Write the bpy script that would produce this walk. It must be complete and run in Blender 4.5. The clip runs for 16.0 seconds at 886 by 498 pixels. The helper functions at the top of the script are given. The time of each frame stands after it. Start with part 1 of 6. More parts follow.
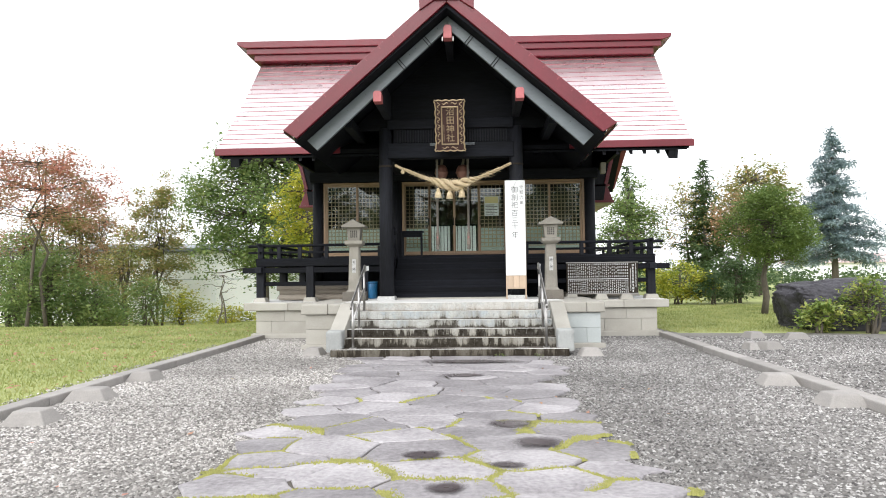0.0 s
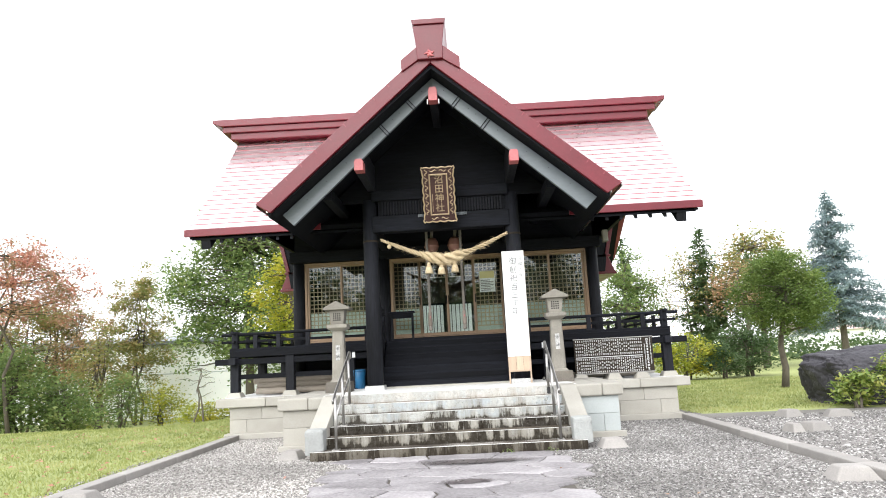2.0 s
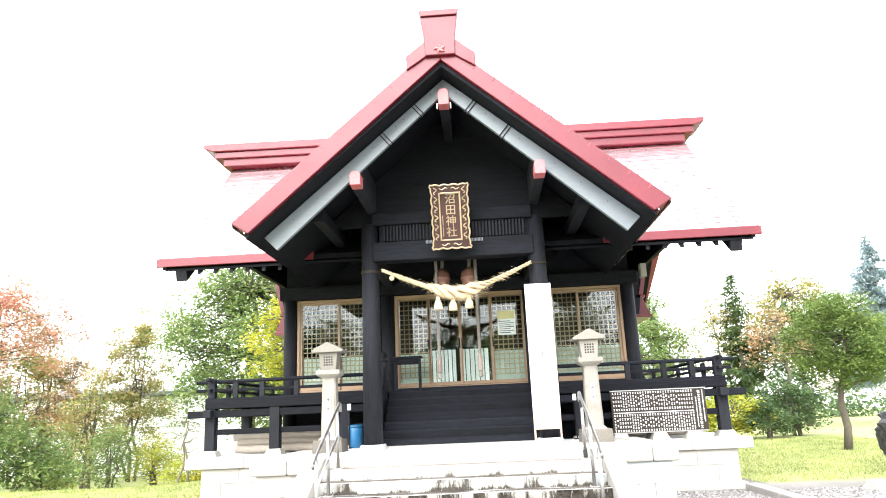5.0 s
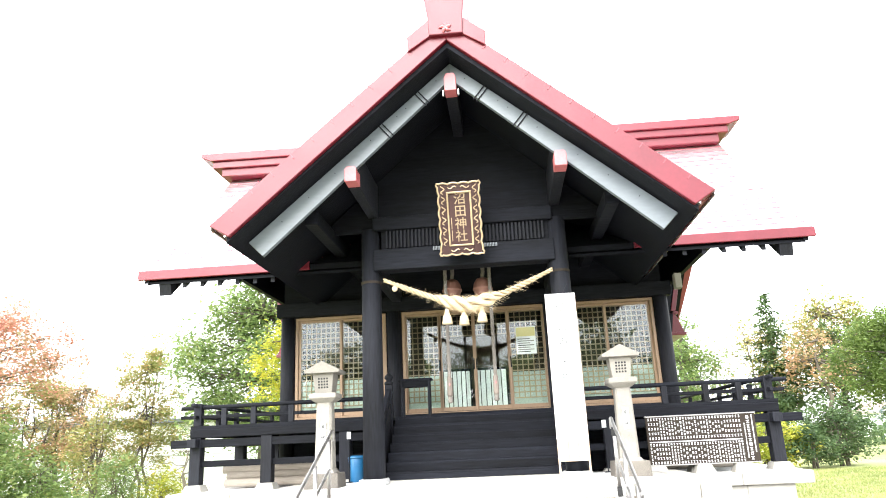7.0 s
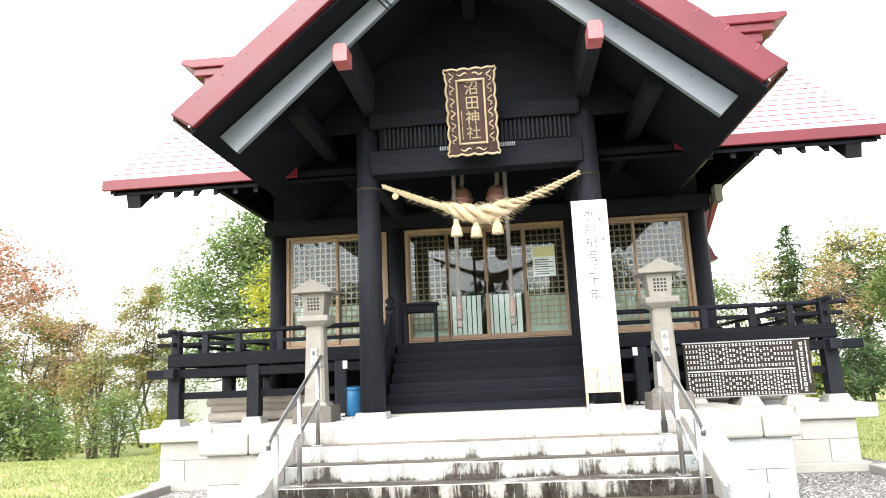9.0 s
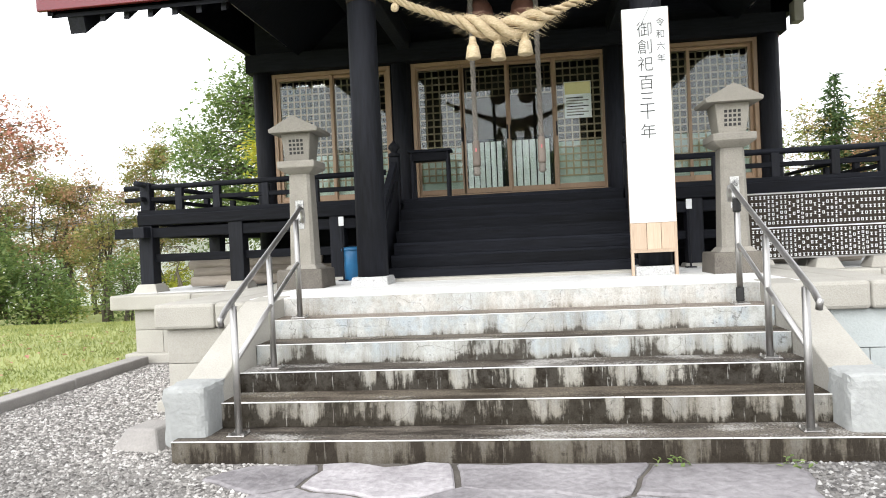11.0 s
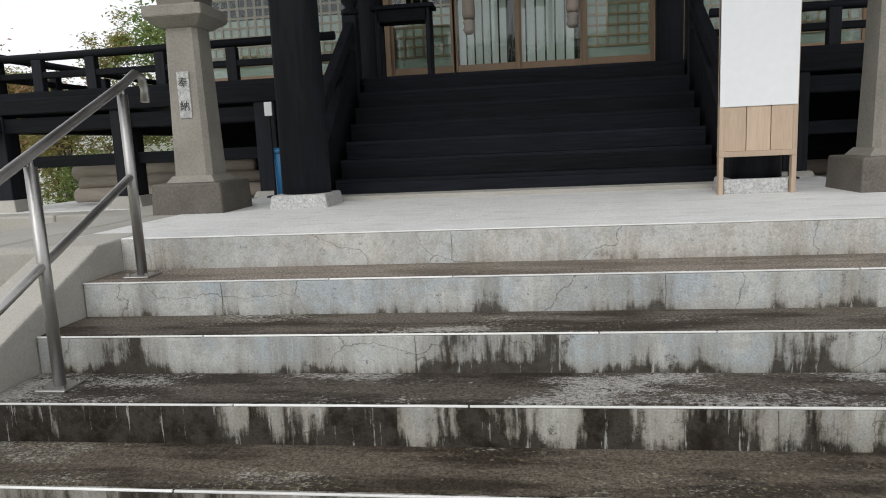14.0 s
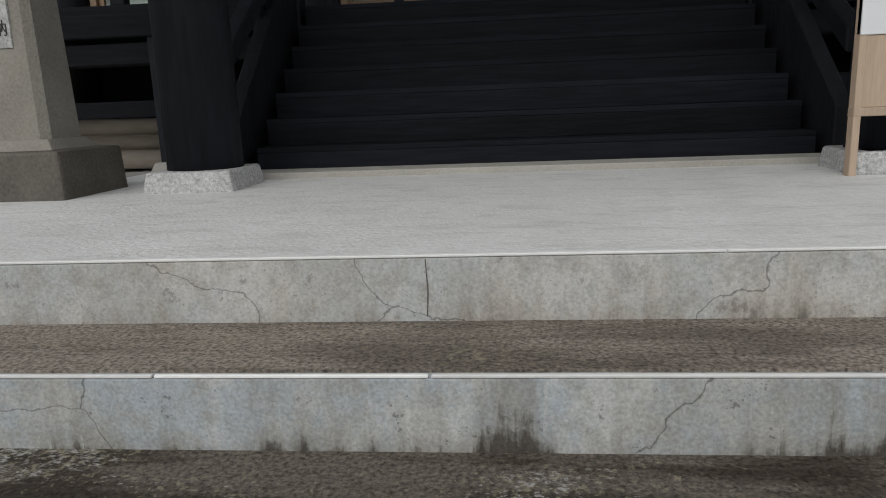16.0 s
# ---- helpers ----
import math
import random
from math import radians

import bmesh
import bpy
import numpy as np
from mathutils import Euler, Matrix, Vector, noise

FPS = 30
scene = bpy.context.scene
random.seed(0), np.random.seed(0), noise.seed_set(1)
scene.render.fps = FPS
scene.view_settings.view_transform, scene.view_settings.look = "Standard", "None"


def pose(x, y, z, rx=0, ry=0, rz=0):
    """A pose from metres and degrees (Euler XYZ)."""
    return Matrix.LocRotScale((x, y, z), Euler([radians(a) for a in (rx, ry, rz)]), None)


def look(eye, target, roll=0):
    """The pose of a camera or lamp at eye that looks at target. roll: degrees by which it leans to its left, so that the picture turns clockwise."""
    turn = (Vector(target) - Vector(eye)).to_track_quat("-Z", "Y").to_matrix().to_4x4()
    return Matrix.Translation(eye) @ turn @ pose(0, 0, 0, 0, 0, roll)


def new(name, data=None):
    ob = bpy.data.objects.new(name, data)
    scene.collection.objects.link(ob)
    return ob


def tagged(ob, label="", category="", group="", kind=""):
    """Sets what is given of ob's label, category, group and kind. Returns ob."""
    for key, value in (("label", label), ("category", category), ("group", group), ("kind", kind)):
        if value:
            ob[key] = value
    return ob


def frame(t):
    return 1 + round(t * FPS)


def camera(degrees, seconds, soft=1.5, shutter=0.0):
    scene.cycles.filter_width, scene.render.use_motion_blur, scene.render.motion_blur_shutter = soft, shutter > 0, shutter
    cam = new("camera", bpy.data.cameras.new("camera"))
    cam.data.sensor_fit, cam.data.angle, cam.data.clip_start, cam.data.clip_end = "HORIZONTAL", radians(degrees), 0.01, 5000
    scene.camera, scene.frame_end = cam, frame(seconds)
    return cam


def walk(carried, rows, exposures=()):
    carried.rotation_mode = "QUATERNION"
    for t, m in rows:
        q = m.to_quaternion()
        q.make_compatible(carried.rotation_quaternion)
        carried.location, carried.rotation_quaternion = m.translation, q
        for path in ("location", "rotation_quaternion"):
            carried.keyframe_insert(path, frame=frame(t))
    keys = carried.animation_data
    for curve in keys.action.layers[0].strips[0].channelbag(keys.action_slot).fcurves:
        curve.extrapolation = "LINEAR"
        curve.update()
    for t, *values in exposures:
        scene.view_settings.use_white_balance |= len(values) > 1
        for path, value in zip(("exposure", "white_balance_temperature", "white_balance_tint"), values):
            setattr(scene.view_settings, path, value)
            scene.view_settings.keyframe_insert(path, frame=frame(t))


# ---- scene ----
cam = camera(65.9, 16.0, soft=1.0)
PATH = [
    (0, (0.511, 1.864, 1.593), (0.41, 3.861, 1.665), -0.7),
    (0.5, (0.529, 2.208, 1.601), (0.438, 4.203, 1.719), -1.1),
    (1, (0.511, 2.6, 1.596), (0.43, 4.594, 1.723), -1.1),
    (1.5, (0.506, 2.98, 1.626), (0.432, 4.969, 1.824), -2.3),
    (2, (0.418, 3.382, 1.609), (0.351, 5.356, 1.919), -3.0),
    (2.5, (0.394, 3.766, 1.6), (0.334, 5.727, 1.987), -3.7),
    (3, (0.338, 4.156, 1.586), (0.277, 6.108, 2.019), -3.7),
    (3.2, (0.337, 4.302, 1.587), (0.276, 6.253, 2.023), -3.9),
    (5.3, (0.387, 5.931, 1.594), (0.282, 7.872, 2.064), -2.4),
    (5.5, (0.365, 6.099, 1.592), (0.275, 8.039, 2.07), -2.8),
    (6, (0.436, 6.422, 1.583), (0.316, 8.351, 2.096), -2.8),
    (6.5, (0.414, 6.803, 1.583), (0.286, 8.73, 2.104), -2.7),
    (7, (0.482, 7.142, 1.61), (0.322, 9.062, 2.147), -2.6),
    (7.5, (0.428, 7.526, 1.575), (0.256, 9.442, 2.12), -2.5),
    (8, (0.414, 7.939, 1.551), (0.224, 9.859, 2.08), -3.2),
    (8.5, (0.318, 8.34, 1.534), (0.102, 10.271, 2.009), -2.6),
    (9, (0.276, 8.793, 1.488), (0.089, 10.749, 1.858), -2.5),
    (9.5, (0.219, 9.262, 1.453), (-0.017, 11.235, 1.683), -2.4),
    (9.7, (0.194, 9.445, 1.451), (-0.047, 11.422, 1.626), -2.7),
    (11.8, (0.121, 11.31, 1.422), (-0.135, 13.292, 1.33), -2.3),
    (12, (0.116, 11.515, 1.42), (-0.12, 13.498, 1.306), -2.5),
    (12.5, (0.109, 11.957, 1.382), (-0.122, 13.935, 1.199), -2.3),
    (13, (0.074, 12.422, 1.384), (-0.183, 14.388, 1.125), -3.2),
    (13.5, (0.047, 12.865, 1.375), (-0.194, 14.828, 1.083), -2.8),
    (14, (-0.028, 13.315, 1.392), (-0.289, 15.273, 1.084), -2.6),
    (14.5, (-0.071, 13.754, 1.366), (-0.313, 15.713, 1.044), -2.4),
    (15, (-0.183, 14.211, 1.343), (-0.441, 16.159, 0.973), -2.0),
    (15.5, (-0.203, 14.608, 1.338), (-0.393, 16.557, 0.93), -2.1),
    (16, (-0.225, 14.995, 1.319), (-0.413, 16.943, 0.91), -2.2),
]
EXPOSURES = [(0.0, 0.85), (1.0, 0.9), (2.0, 1.2), (3.0, 1.6), (5.5, 2.35), (7.5, 2.4), (8.5, 2.2), (9.0, 1.85), (9.5, 1.6), (12.0, 0.85), (13.0, 0.4), (14.5, -0.05), (15.5, -0.25), (16.0, -0.35)]
walk(cam, [(t, look(eye, target, roll)) for t, eye, target, roll in PATH], EXPOSURES)

# ---- world and sun: a bright overcast sky ----
world = bpy.data.worlds.new("overcast_sky")
scene.world = world
world.use_nodes = True
wn, wl = world.node_tree.nodes, world.node_tree.links
sky = wn.new("ShaderNodeTexSky")
sky.sky_type, sky.sun_disc = "NISHITA", False
sky.sun_elevation, sky.sun_rotation = radians(38), radians(198)
sky_grey = wn.new("ShaderNodeHueSaturation")
sky_grey.inputs["Saturation"].default_value = 0.12
sky_scale = wn.new("ShaderNodeMixRGB")
sky_scale.blend_type, sky_scale.inputs[0].default_value = "MULTIPLY", 1.0
sky_scale.inputs[2].default_value = (0.06, 0.06, 0.06, 1)
cloud = wn.new("ShaderNodeMixRGB")
cloud.inputs[0].default_value = 0.3
cloud.inputs[1].default_value = (1.25, 1.27, 1.32, 1)
wl.new(sky.outputs[0], sky_grey.inputs["Color"])
wl.new(sky_grey.outputs[0], sky_scale.inputs[1])
wl.new(sky_scale.outputs[0], cloud.inputs[2])
wl.new(cloud.outputs[0], wn["Background"].inputs["Color"])
wn["Background"].inputs["Strength"].default_value = 1.0
sun_data = bpy.data.lights.new("sun", "SUN")
sun_data.energy, sun_data.angle, sun_data.color = 1.5, radians(50), (1.0, 0.985, 0.96)
sun = new("sun", sun_data)
sun.matrix_world = look((-14, -26, 36), (0, 18, 0))


# ---- materials ----
def surface(name, dark, light, scale=4.0, rough=0.7, bump=0.2, fine=40.0, stretch=(1, 1, 1), metal=0.0, coat=0.0,
            vary=0.15, contrast=0.5, spec=0.5, bump_far=0.01):
    """Two noises, coarse and fine, mix two colours; the fine one gives the relief."""
    m = bpy.data.materials.new(name)
    m.use_nodes = True
    n, l = m.node_tree.nodes, m.node_tree.links
    b = n["Principled BSDF"]
    tc = n.new("ShaderNodeTexCoord")
    mp = n.new("ShaderNodeMapping")
    mp.inputs["Scale"].default_value = stretch
    l.new(tc.outputs["Object"], mp.inputs["Vector"])
    info = n.new("ShaderNodeObjectInfo")
    off = n.new("ShaderNodeVectorMath")
    off.operation = "MULTIPLY_ADD"
    off.inputs[1].default_value = (37, 53, 71)
    l.new(info.outputs["Random"], off.inputs[0])
    l.new(mp.outputs[0], off.inputs[2])
    coarse = n.new("ShaderNodeTexNoise")
    coarse.inputs["Scale"].default_value, coarse.inputs["Detail"].default_value = scale, 6
    small = n.new("ShaderNodeTexNoise")
    small.inputs["Scale"].default_value, small.inputs["Detail"].default_value = fine, 4
    l.new(off.outputs[0], coarse.inputs["Vector"])
    l.new(off.outputs[0], small.inputs["Vector"])
    ramp = n.new("ShaderNodeValToRGB")
    ramp.color_ramp.elements[0].position, ramp.color_ramp.elements[1].position = 0.5 - contrast / 2, 0.5 + contrast / 2
    ramp.color_ramp.elements[0].color, ramp.color_ramp.elements[1].color = (*dark, 1), (*light, 1)
    add = n.new("ShaderNodeMath")
    add.operation = "MULTIPLY_ADD"
    add.inputs[1].default_value = 0.45
    sub = n.new("ShaderNodeMath")
    sub.operation = "MULTIPLY_ADD"
    sub.inputs[1].default_value, sub.inputs[2].default_value = 0.55, 0.0
    l.new(coarse.outputs["Fac"], sub.inputs[0])
    l.new(small.outputs["Fac"], add.inputs[0])
    l.new(sub.outputs[0], add.inputs[2])
    l.new(add.outputs[0], ramp.inputs["Fac"])
    hsv = n.new("ShaderNodeHueSaturation")
    val = n.new("ShaderNodeMapRange")
    val.inputs["To Min"].default_value, val.inputs["To Max"].default_value = 1 - vary, 1 + vary
    l.new(info.outputs["Random"], val.inputs["Value"])
    l.new(val.outputs[0], hsv.inputs["Value"])
    l.new(ramp.outputs["Color"], hsv.inputs["Color"])
    l.new(hsv.outputs[0], b.inputs["Base Color"])
    rr = n.new("ShaderNodeMapRange")
    rr.inputs["To Min"].default_value, rr.inputs["To Max"].default_value = max(0.05, rough - 0.12), min(1, rough + 0.12)
    l.new(coarse.outputs["Fac"], rr.inputs["Value"])
    l.new(rr.outputs[0], b.inputs["Roughness"])
    bp = n.new("ShaderNodeBump")
    bp.inputs["Strength"].default_value, bp.inputs["Distance"].default_value = bump, bump_far
    l.new(small.outputs["Fac"], bp.inputs["Height"])
    l.new(bp.outputs[0], b.inputs["Normal"])
    b.inputs["Metallic"].default_value = metal
    b.inputs["Coat Weight"].default_value = coat
    b.inputs["Specular IOR Level"].default_value = spec
    return m


def stained(name, clean, dirt, amount, low=0.42, high=0.58, stretch=(2.2, 2.2, 0.55), rough=0.8, grain=0.2, cool=True, cracks=0.55):
    """Concrete with stains of their own that run down it."""
    m = surface(name, [c * 0.8 for c in clean], clean, 3.0, rough, 0.6, 60, vary=0.05)
    n, l = m.node_tree.nodes, m.node_tree.links
    b = n["Principled BSDF"]
    link = b.inputs["Base Color"].links[0]
    src = link.from_socket
    tc = n.new("ShaderNodeTexCoord")
    mp = n.new("ShaderNodeMapping")
    mp.inputs["Scale"].default_value = stretch
    l.new(tc.outputs["Object"], mp.inputs["Vector"])
    t = n.new("ShaderNodeTexNoise")
    t.inputs["Scale"].default_value, t.inputs["Detail"].default_value, t.inputs["Roughness"].default_value = 2.0, 10, 0.72
    t.inputs["Distortion"].default_value = 0.6
    l.new(mp.outputs[0], t.inputs["Vector"])
    r = n.new("ShaderNodeValToRGB")
    r.color_ramp.elements[0].position, r.color_ramp.elements[1].position = low, high
    r.color_ramp.elements[0].color, r.color_ramp.elements[1].color = (amount, amount, amount, 1), (0, 0, 0, 1)
    l.new(t.outputs["Fac"], r.inputs["Fac"])
    # cool pale patches under the stains
    pt = n.new("ShaderNodeTexNoise")
    pt.inputs["Scale"].default_value, pt.inputs["Detail"].default_value = 3.1, 7
    l.new(tc.outputs["Object"], pt.inputs["Vector"])
    pr = n.new("ShaderNodeMapRange")
    pr.inputs["From Min"].default_value, pr.inputs["From Max"].default_value = 0.48, 0.62
    pr.inputs["To Max"].default_value = 0.45 if cool else 0.0
    l.new(pt.outputs["Fac"], pr.inputs["Value"])
    pm = n.new("ShaderNodeMixRGB")
    pm.inputs[2].default_value = (clean[0] * 0.78, clean[1] * 0.92, clean[2] * 1.0, 1)
    l.new(pr.outputs[0], pm.inputs[0])
    l.new(src, pm.inputs[1])
    # fine drips
    dm = n.new("ShaderNodeMapping")
    dm.inputs["Scale"].default_value = (stretch[0] * 7, stretch[1] * 7, stretch[2] * 2.2)
    l.new(tc.outputs["Object"], dm.inputs["Vector"])
    dt = n.new("ShaderNodeTexNoise")
    dt.inputs["Scale"].default_value, dt.inputs["Detail"].default_value = 2.0, 6
    l.new(dm.outputs[0], dt.inputs["Vector"])
    dr_ = n.new("ShaderNodeMapRange")
    dr_.inputs["From Min"].default_value, dr_.inputs["From Max"].default_value = 0.40, 0.56
    dr_.inputs["To Min"].default_value, dr_.inputs["To Max"].default_value = 0.45, 0.0
    l.new(dt.outputs["Fac"], dr_.inputs["Value"])
    dx_ = n.new("ShaderNodeMixRGB")
    dx_.inputs[2].default_value = (*[0.5 * (a + b_) for a, b_ in zip(clean, dirt)], 1)
    l.new(dr_.outputs[0], dx_.inputs[0])
    l.new(pm.outputs[0], dx_.inputs[1])
    mx = n.new("ShaderNodeMixRGB")
    mx.inputs[2].default_value = (*dirt, 1)
    l.new(r.outputs["Color"], mx.inputs[0])
    l.new(dx_.outputs[0], mx.inputs[1])
    warp = n.new("ShaderNodeTexNoise")
    warp.inputs["Scale"].default_value, warp.inputs["Detail"].default_value = 5.0, 5
    l.new(tc.outputs["Object"], warp.inputs["Vector"])
    wm = n.new("ShaderNodeMixRGB")
    wm.blend_type, wm.inputs[0].default_value = "ADD", 0.22
    l.new(tc.outputs["Object"], wm.inputs[1])
    l.new(warp.outputs["Color"], wm.inputs[2])
    vo = n.new("ShaderNodeTexVoronoi")
    vo.feature = "DISTANCE_TO_EDGE"
    vo.inputs["Scale"].default_value = 1.25
    l.new(wm.outputs[0], vo.inputs["Vector"])
    cr = n.new("ShaderNodeMapRange")
    cr.inputs["From Min"].default_value, cr.inputs["From Max"].default_value = 0.0012, 0.0045
    cr.inputs["To Min"].default_value, cr.inputs["To Max"].default_value = cracks, 0.0
    l.new(vo.outputs["Distance"], cr.inputs["Value"])
    ck = n.new("ShaderNodeMixRGB")
    ck.inputs[2].default_value = (0.06, 0.055, 0.05, 1)
    l.new(cr.outputs[0], ck.inputs[0])
    l.new(mx.outputs[0], ck.inputs[1])
    speck = n.new("ShaderNodeTexNoise")
    speck.inputs["Scale"].default_value, speck.inputs["Detail"].default_value = 140.0, 3
    l.new(tc.outputs["Object"], speck.inputs["Vector"])
    sr = n.new("ShaderNodeMapRange")
    sr.inputs["From Min"].default_value, sr.inputs["From Max"].default_value = 0.3, 0.7
    sr.inputs["To Min"].default_value, sr.inputs["To Max"].default_value = 1 - grain, 1 + grain
    l.new(speck.outputs["Fac"], sr.inputs["Value"])
    gv = n.new("ShaderNodeMixRGB")
    gv.blend_type, gv.inputs[0].default_value = "MULTIPLY", 1.0
    l.new(ck.outputs[0], gv.inputs[1])
    l.new(sr.outputs[0], gv.inputs[2])
    l.new(gv.outputs[0], b.inputs["Base Color"])
    return m


def noise_value(n, l, coords, stretch, scale, detail, rough=0.6, shift=None):
    """A noise of its own stretch; returns its value."""
    mp = n.new("ShaderNodeMapping")
    mp.inputs["Scale"].default_value = stretch
    l.new(coords, mp.inputs["Vector"])
    t = n.new("ShaderNodeTexNoise")
    t.inputs["Scale"].default_value, t.inputs["Detail"].default_value, t.inputs["Roughness"].default_value = scale, detail, rough
    l.new(mp.outputs[0], t.inputs["Vector"])
    return t.outputs["Fac"]


def calc(n, l, op, a, b, c=None):
    """One sum; each of a, b and c is a socket or a number."""
    k = n.new("ShaderNodeMath")
    k.operation = op
    for i, v in enumerate((a, b, c)):
        if v is None:
            continue
        if isinstance(v, (int, float)):
            k.inputs[i].default_value = v
        else:
            l.new(v, k.inputs[i])
    return k.outputs[0]


def band(n, l, value, low, high, a=0.0, b=1.0):
    k = n.new("ShaderNodeMapRange")
    for i, v in zip(("From Min", "From Max", "To Min", "To Max"), (low, high, a, b)):
        k.inputs[i].default_value = v
    l.new(value, k.inputs["Value"])
    return k.outputs[0]


def blend(n, l, fac, a, b, mode="MIX"):
    k = n.new("ShaderNodeMixRGB")
    k.blend_type = mode
    for i, v in enumerate((fac, a, b)):
        if isinstance(v, (int, float)):
            k.inputs[i].default_value = v
        elif isinstance(v, tuple):
            k.inputs[i].default_value = (*v, 1)
        else:
            l.new(v, k.inputs[i])
    return k.outputs[0]


def weathered(name, pale, cool, dirt, cover, seed, foot_dark=0.12):
    """Pale cement render with hard-edged dark columns of algae, drips and hair cracks, darker towards the foot."""
    m = bpy.data.materials.new(name)
    m.use_nodes = True
    n, l = m.node_tree.nodes, m.node_tree.links
    b = n["Principled BSDF"]
    tc = n.new("ShaderNodeTexCoord")
    sh = n.new("ShaderNodeVectorMath")
    sh.inputs[1].default_value = (seed * 7.3, seed * 3.1, seed * 1.7)
    l.new(tc.outputs["Object"], sh.inputs[0])
    co = sh.outputs[0]
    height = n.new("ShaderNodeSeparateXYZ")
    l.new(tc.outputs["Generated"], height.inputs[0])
    columns = noise_value(n, l, co, (1, 1, 0.10), 4.2, 5, 0.62)
    drips = noise_value(n, l, co, (1, 1, 0.16), 30, 8, 0.72)
    mottle = noise_value(n, l, co, (1, 1, 1), 13, 10, 0.72)
    clouds = noise_value(n, l, co, (1, 1, 0.6), 4.6, 7, 0.62)
    wash = noise_value(n, l, co, (1, 1, 0.5), 2.4, 6, 0.6)
    lime = noise_value(n, l, co, (1, 1, 0.07), 58, 5, 0.6)
    fine = noise_value(n, l, co, (1, 1, 1), 130, 4, 0.6)
    # the dark cover grows towards the riser's foot
    foot = band(n, l, height.outputs["Z"], 0.0, 0.42, foot_dark, 0.0)
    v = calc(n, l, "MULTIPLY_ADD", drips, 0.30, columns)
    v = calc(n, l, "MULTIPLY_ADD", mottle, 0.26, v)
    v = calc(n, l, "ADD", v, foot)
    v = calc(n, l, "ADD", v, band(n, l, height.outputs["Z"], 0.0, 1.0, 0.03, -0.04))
    mid = 0.78 + 0.24 * (0.5 - cover)
    hard = calc(n, l, "MULTIPLY", band(n, l, v, mid - 0.015, mid + 0.055), band(n, l, mottle, 0.38, 0.60, 1.0, 0.84))
    soft = band(n, l, v, mid - 0.16, mid + 0.02, 0.0, 0.75)
    col = blend(n, l, band(n, l, clouds, 0.46, 0.55), pale, cool)
    col = blend(n, l, band(n, l, mottle, 0.38, 0.54, 0.7, 0.0), col, tuple(c * k_ for c, k_ in zip(pale, (0.64, 0.62, 0.58))))
    col = blend(n, l, band(n, l, wash, 0.48, 0.62, 0.0, 0.4), col, tuple(c * k_ for c, k_ in zip(pale, (0.60, 0.56, 0.50))))
    col = blend(n, l, soft, col, tuple((0.36 * p + 0.45 * d) * k_ for p, d, k_ in zip(pale, dirt, (1.06, 0.98, 0.86))))
    col = blend(n, l, hard, col, dirt)
    col = blend(n, l, band(n, l, calc(n, l, "MULTIPLY_ADD", mottle, 0.35, lime), 0.80, 0.86, 0.0, 0.6), col, tuple(0.9 * c for c in pale))
    # specks of algae and hair cracks
    col = blend(n, l, band(n, l, calc(n, l, "MULTIPLY_ADD", mottle, 0.8, calc(n, l, "MULTIPLY", fine, 0.35)), 0.66, 0.70, 0.0, 0.6), col, dirt)
    warp = n.new("ShaderNodeTexNoise")
    warp.inputs["Scale"].default_value, warp.inputs["Detail"].default_value = 4.0, 6
    l.new(co, warp.inputs["Vector"])
    vo = n.new("ShaderNodeTexVoronoi")
    vo.feature = "DISTANCE_TO_EDGE"
    vo.inputs["Scale"].default_value = 1.0
    l.new(blend(n, l, 0.3, co, warp.outputs["Color"], "ADD"), vo.inputs["Vector"])
    col = blend(n, l, band(n, l, vo.outputs["Distance"], 0.0008, 0.0030, 0.55, 0.0), col, (0.045, 0.04, 0.035))
    grain = band(n, l, fine, 0.3, 0.7, 0.80, 1.20)
    col = blend(n, l, 1.0, col, grain, "MULTIPLY")
    l.new(col, b.inputs["Base Color"])
    l.new(band(n, l, hard, 0, 1, 0.9, 0.75), b.inputs["Roughness"])
    b.inputs["Specular IOR Level"].default_value = 0.14
    bp = n.new("ShaderNodeBump")
    bp.inputs["Strength"].default_value, bp.inputs["Distance"].default_value = 0.4, 0.004
    l.new(calc(n, l, "MULTIPLY_ADD", mottle, 1.5, fine), bp.inputs["Height"])
    l.new(bp.outputs[0], b.inputs["Normal"])
    return m


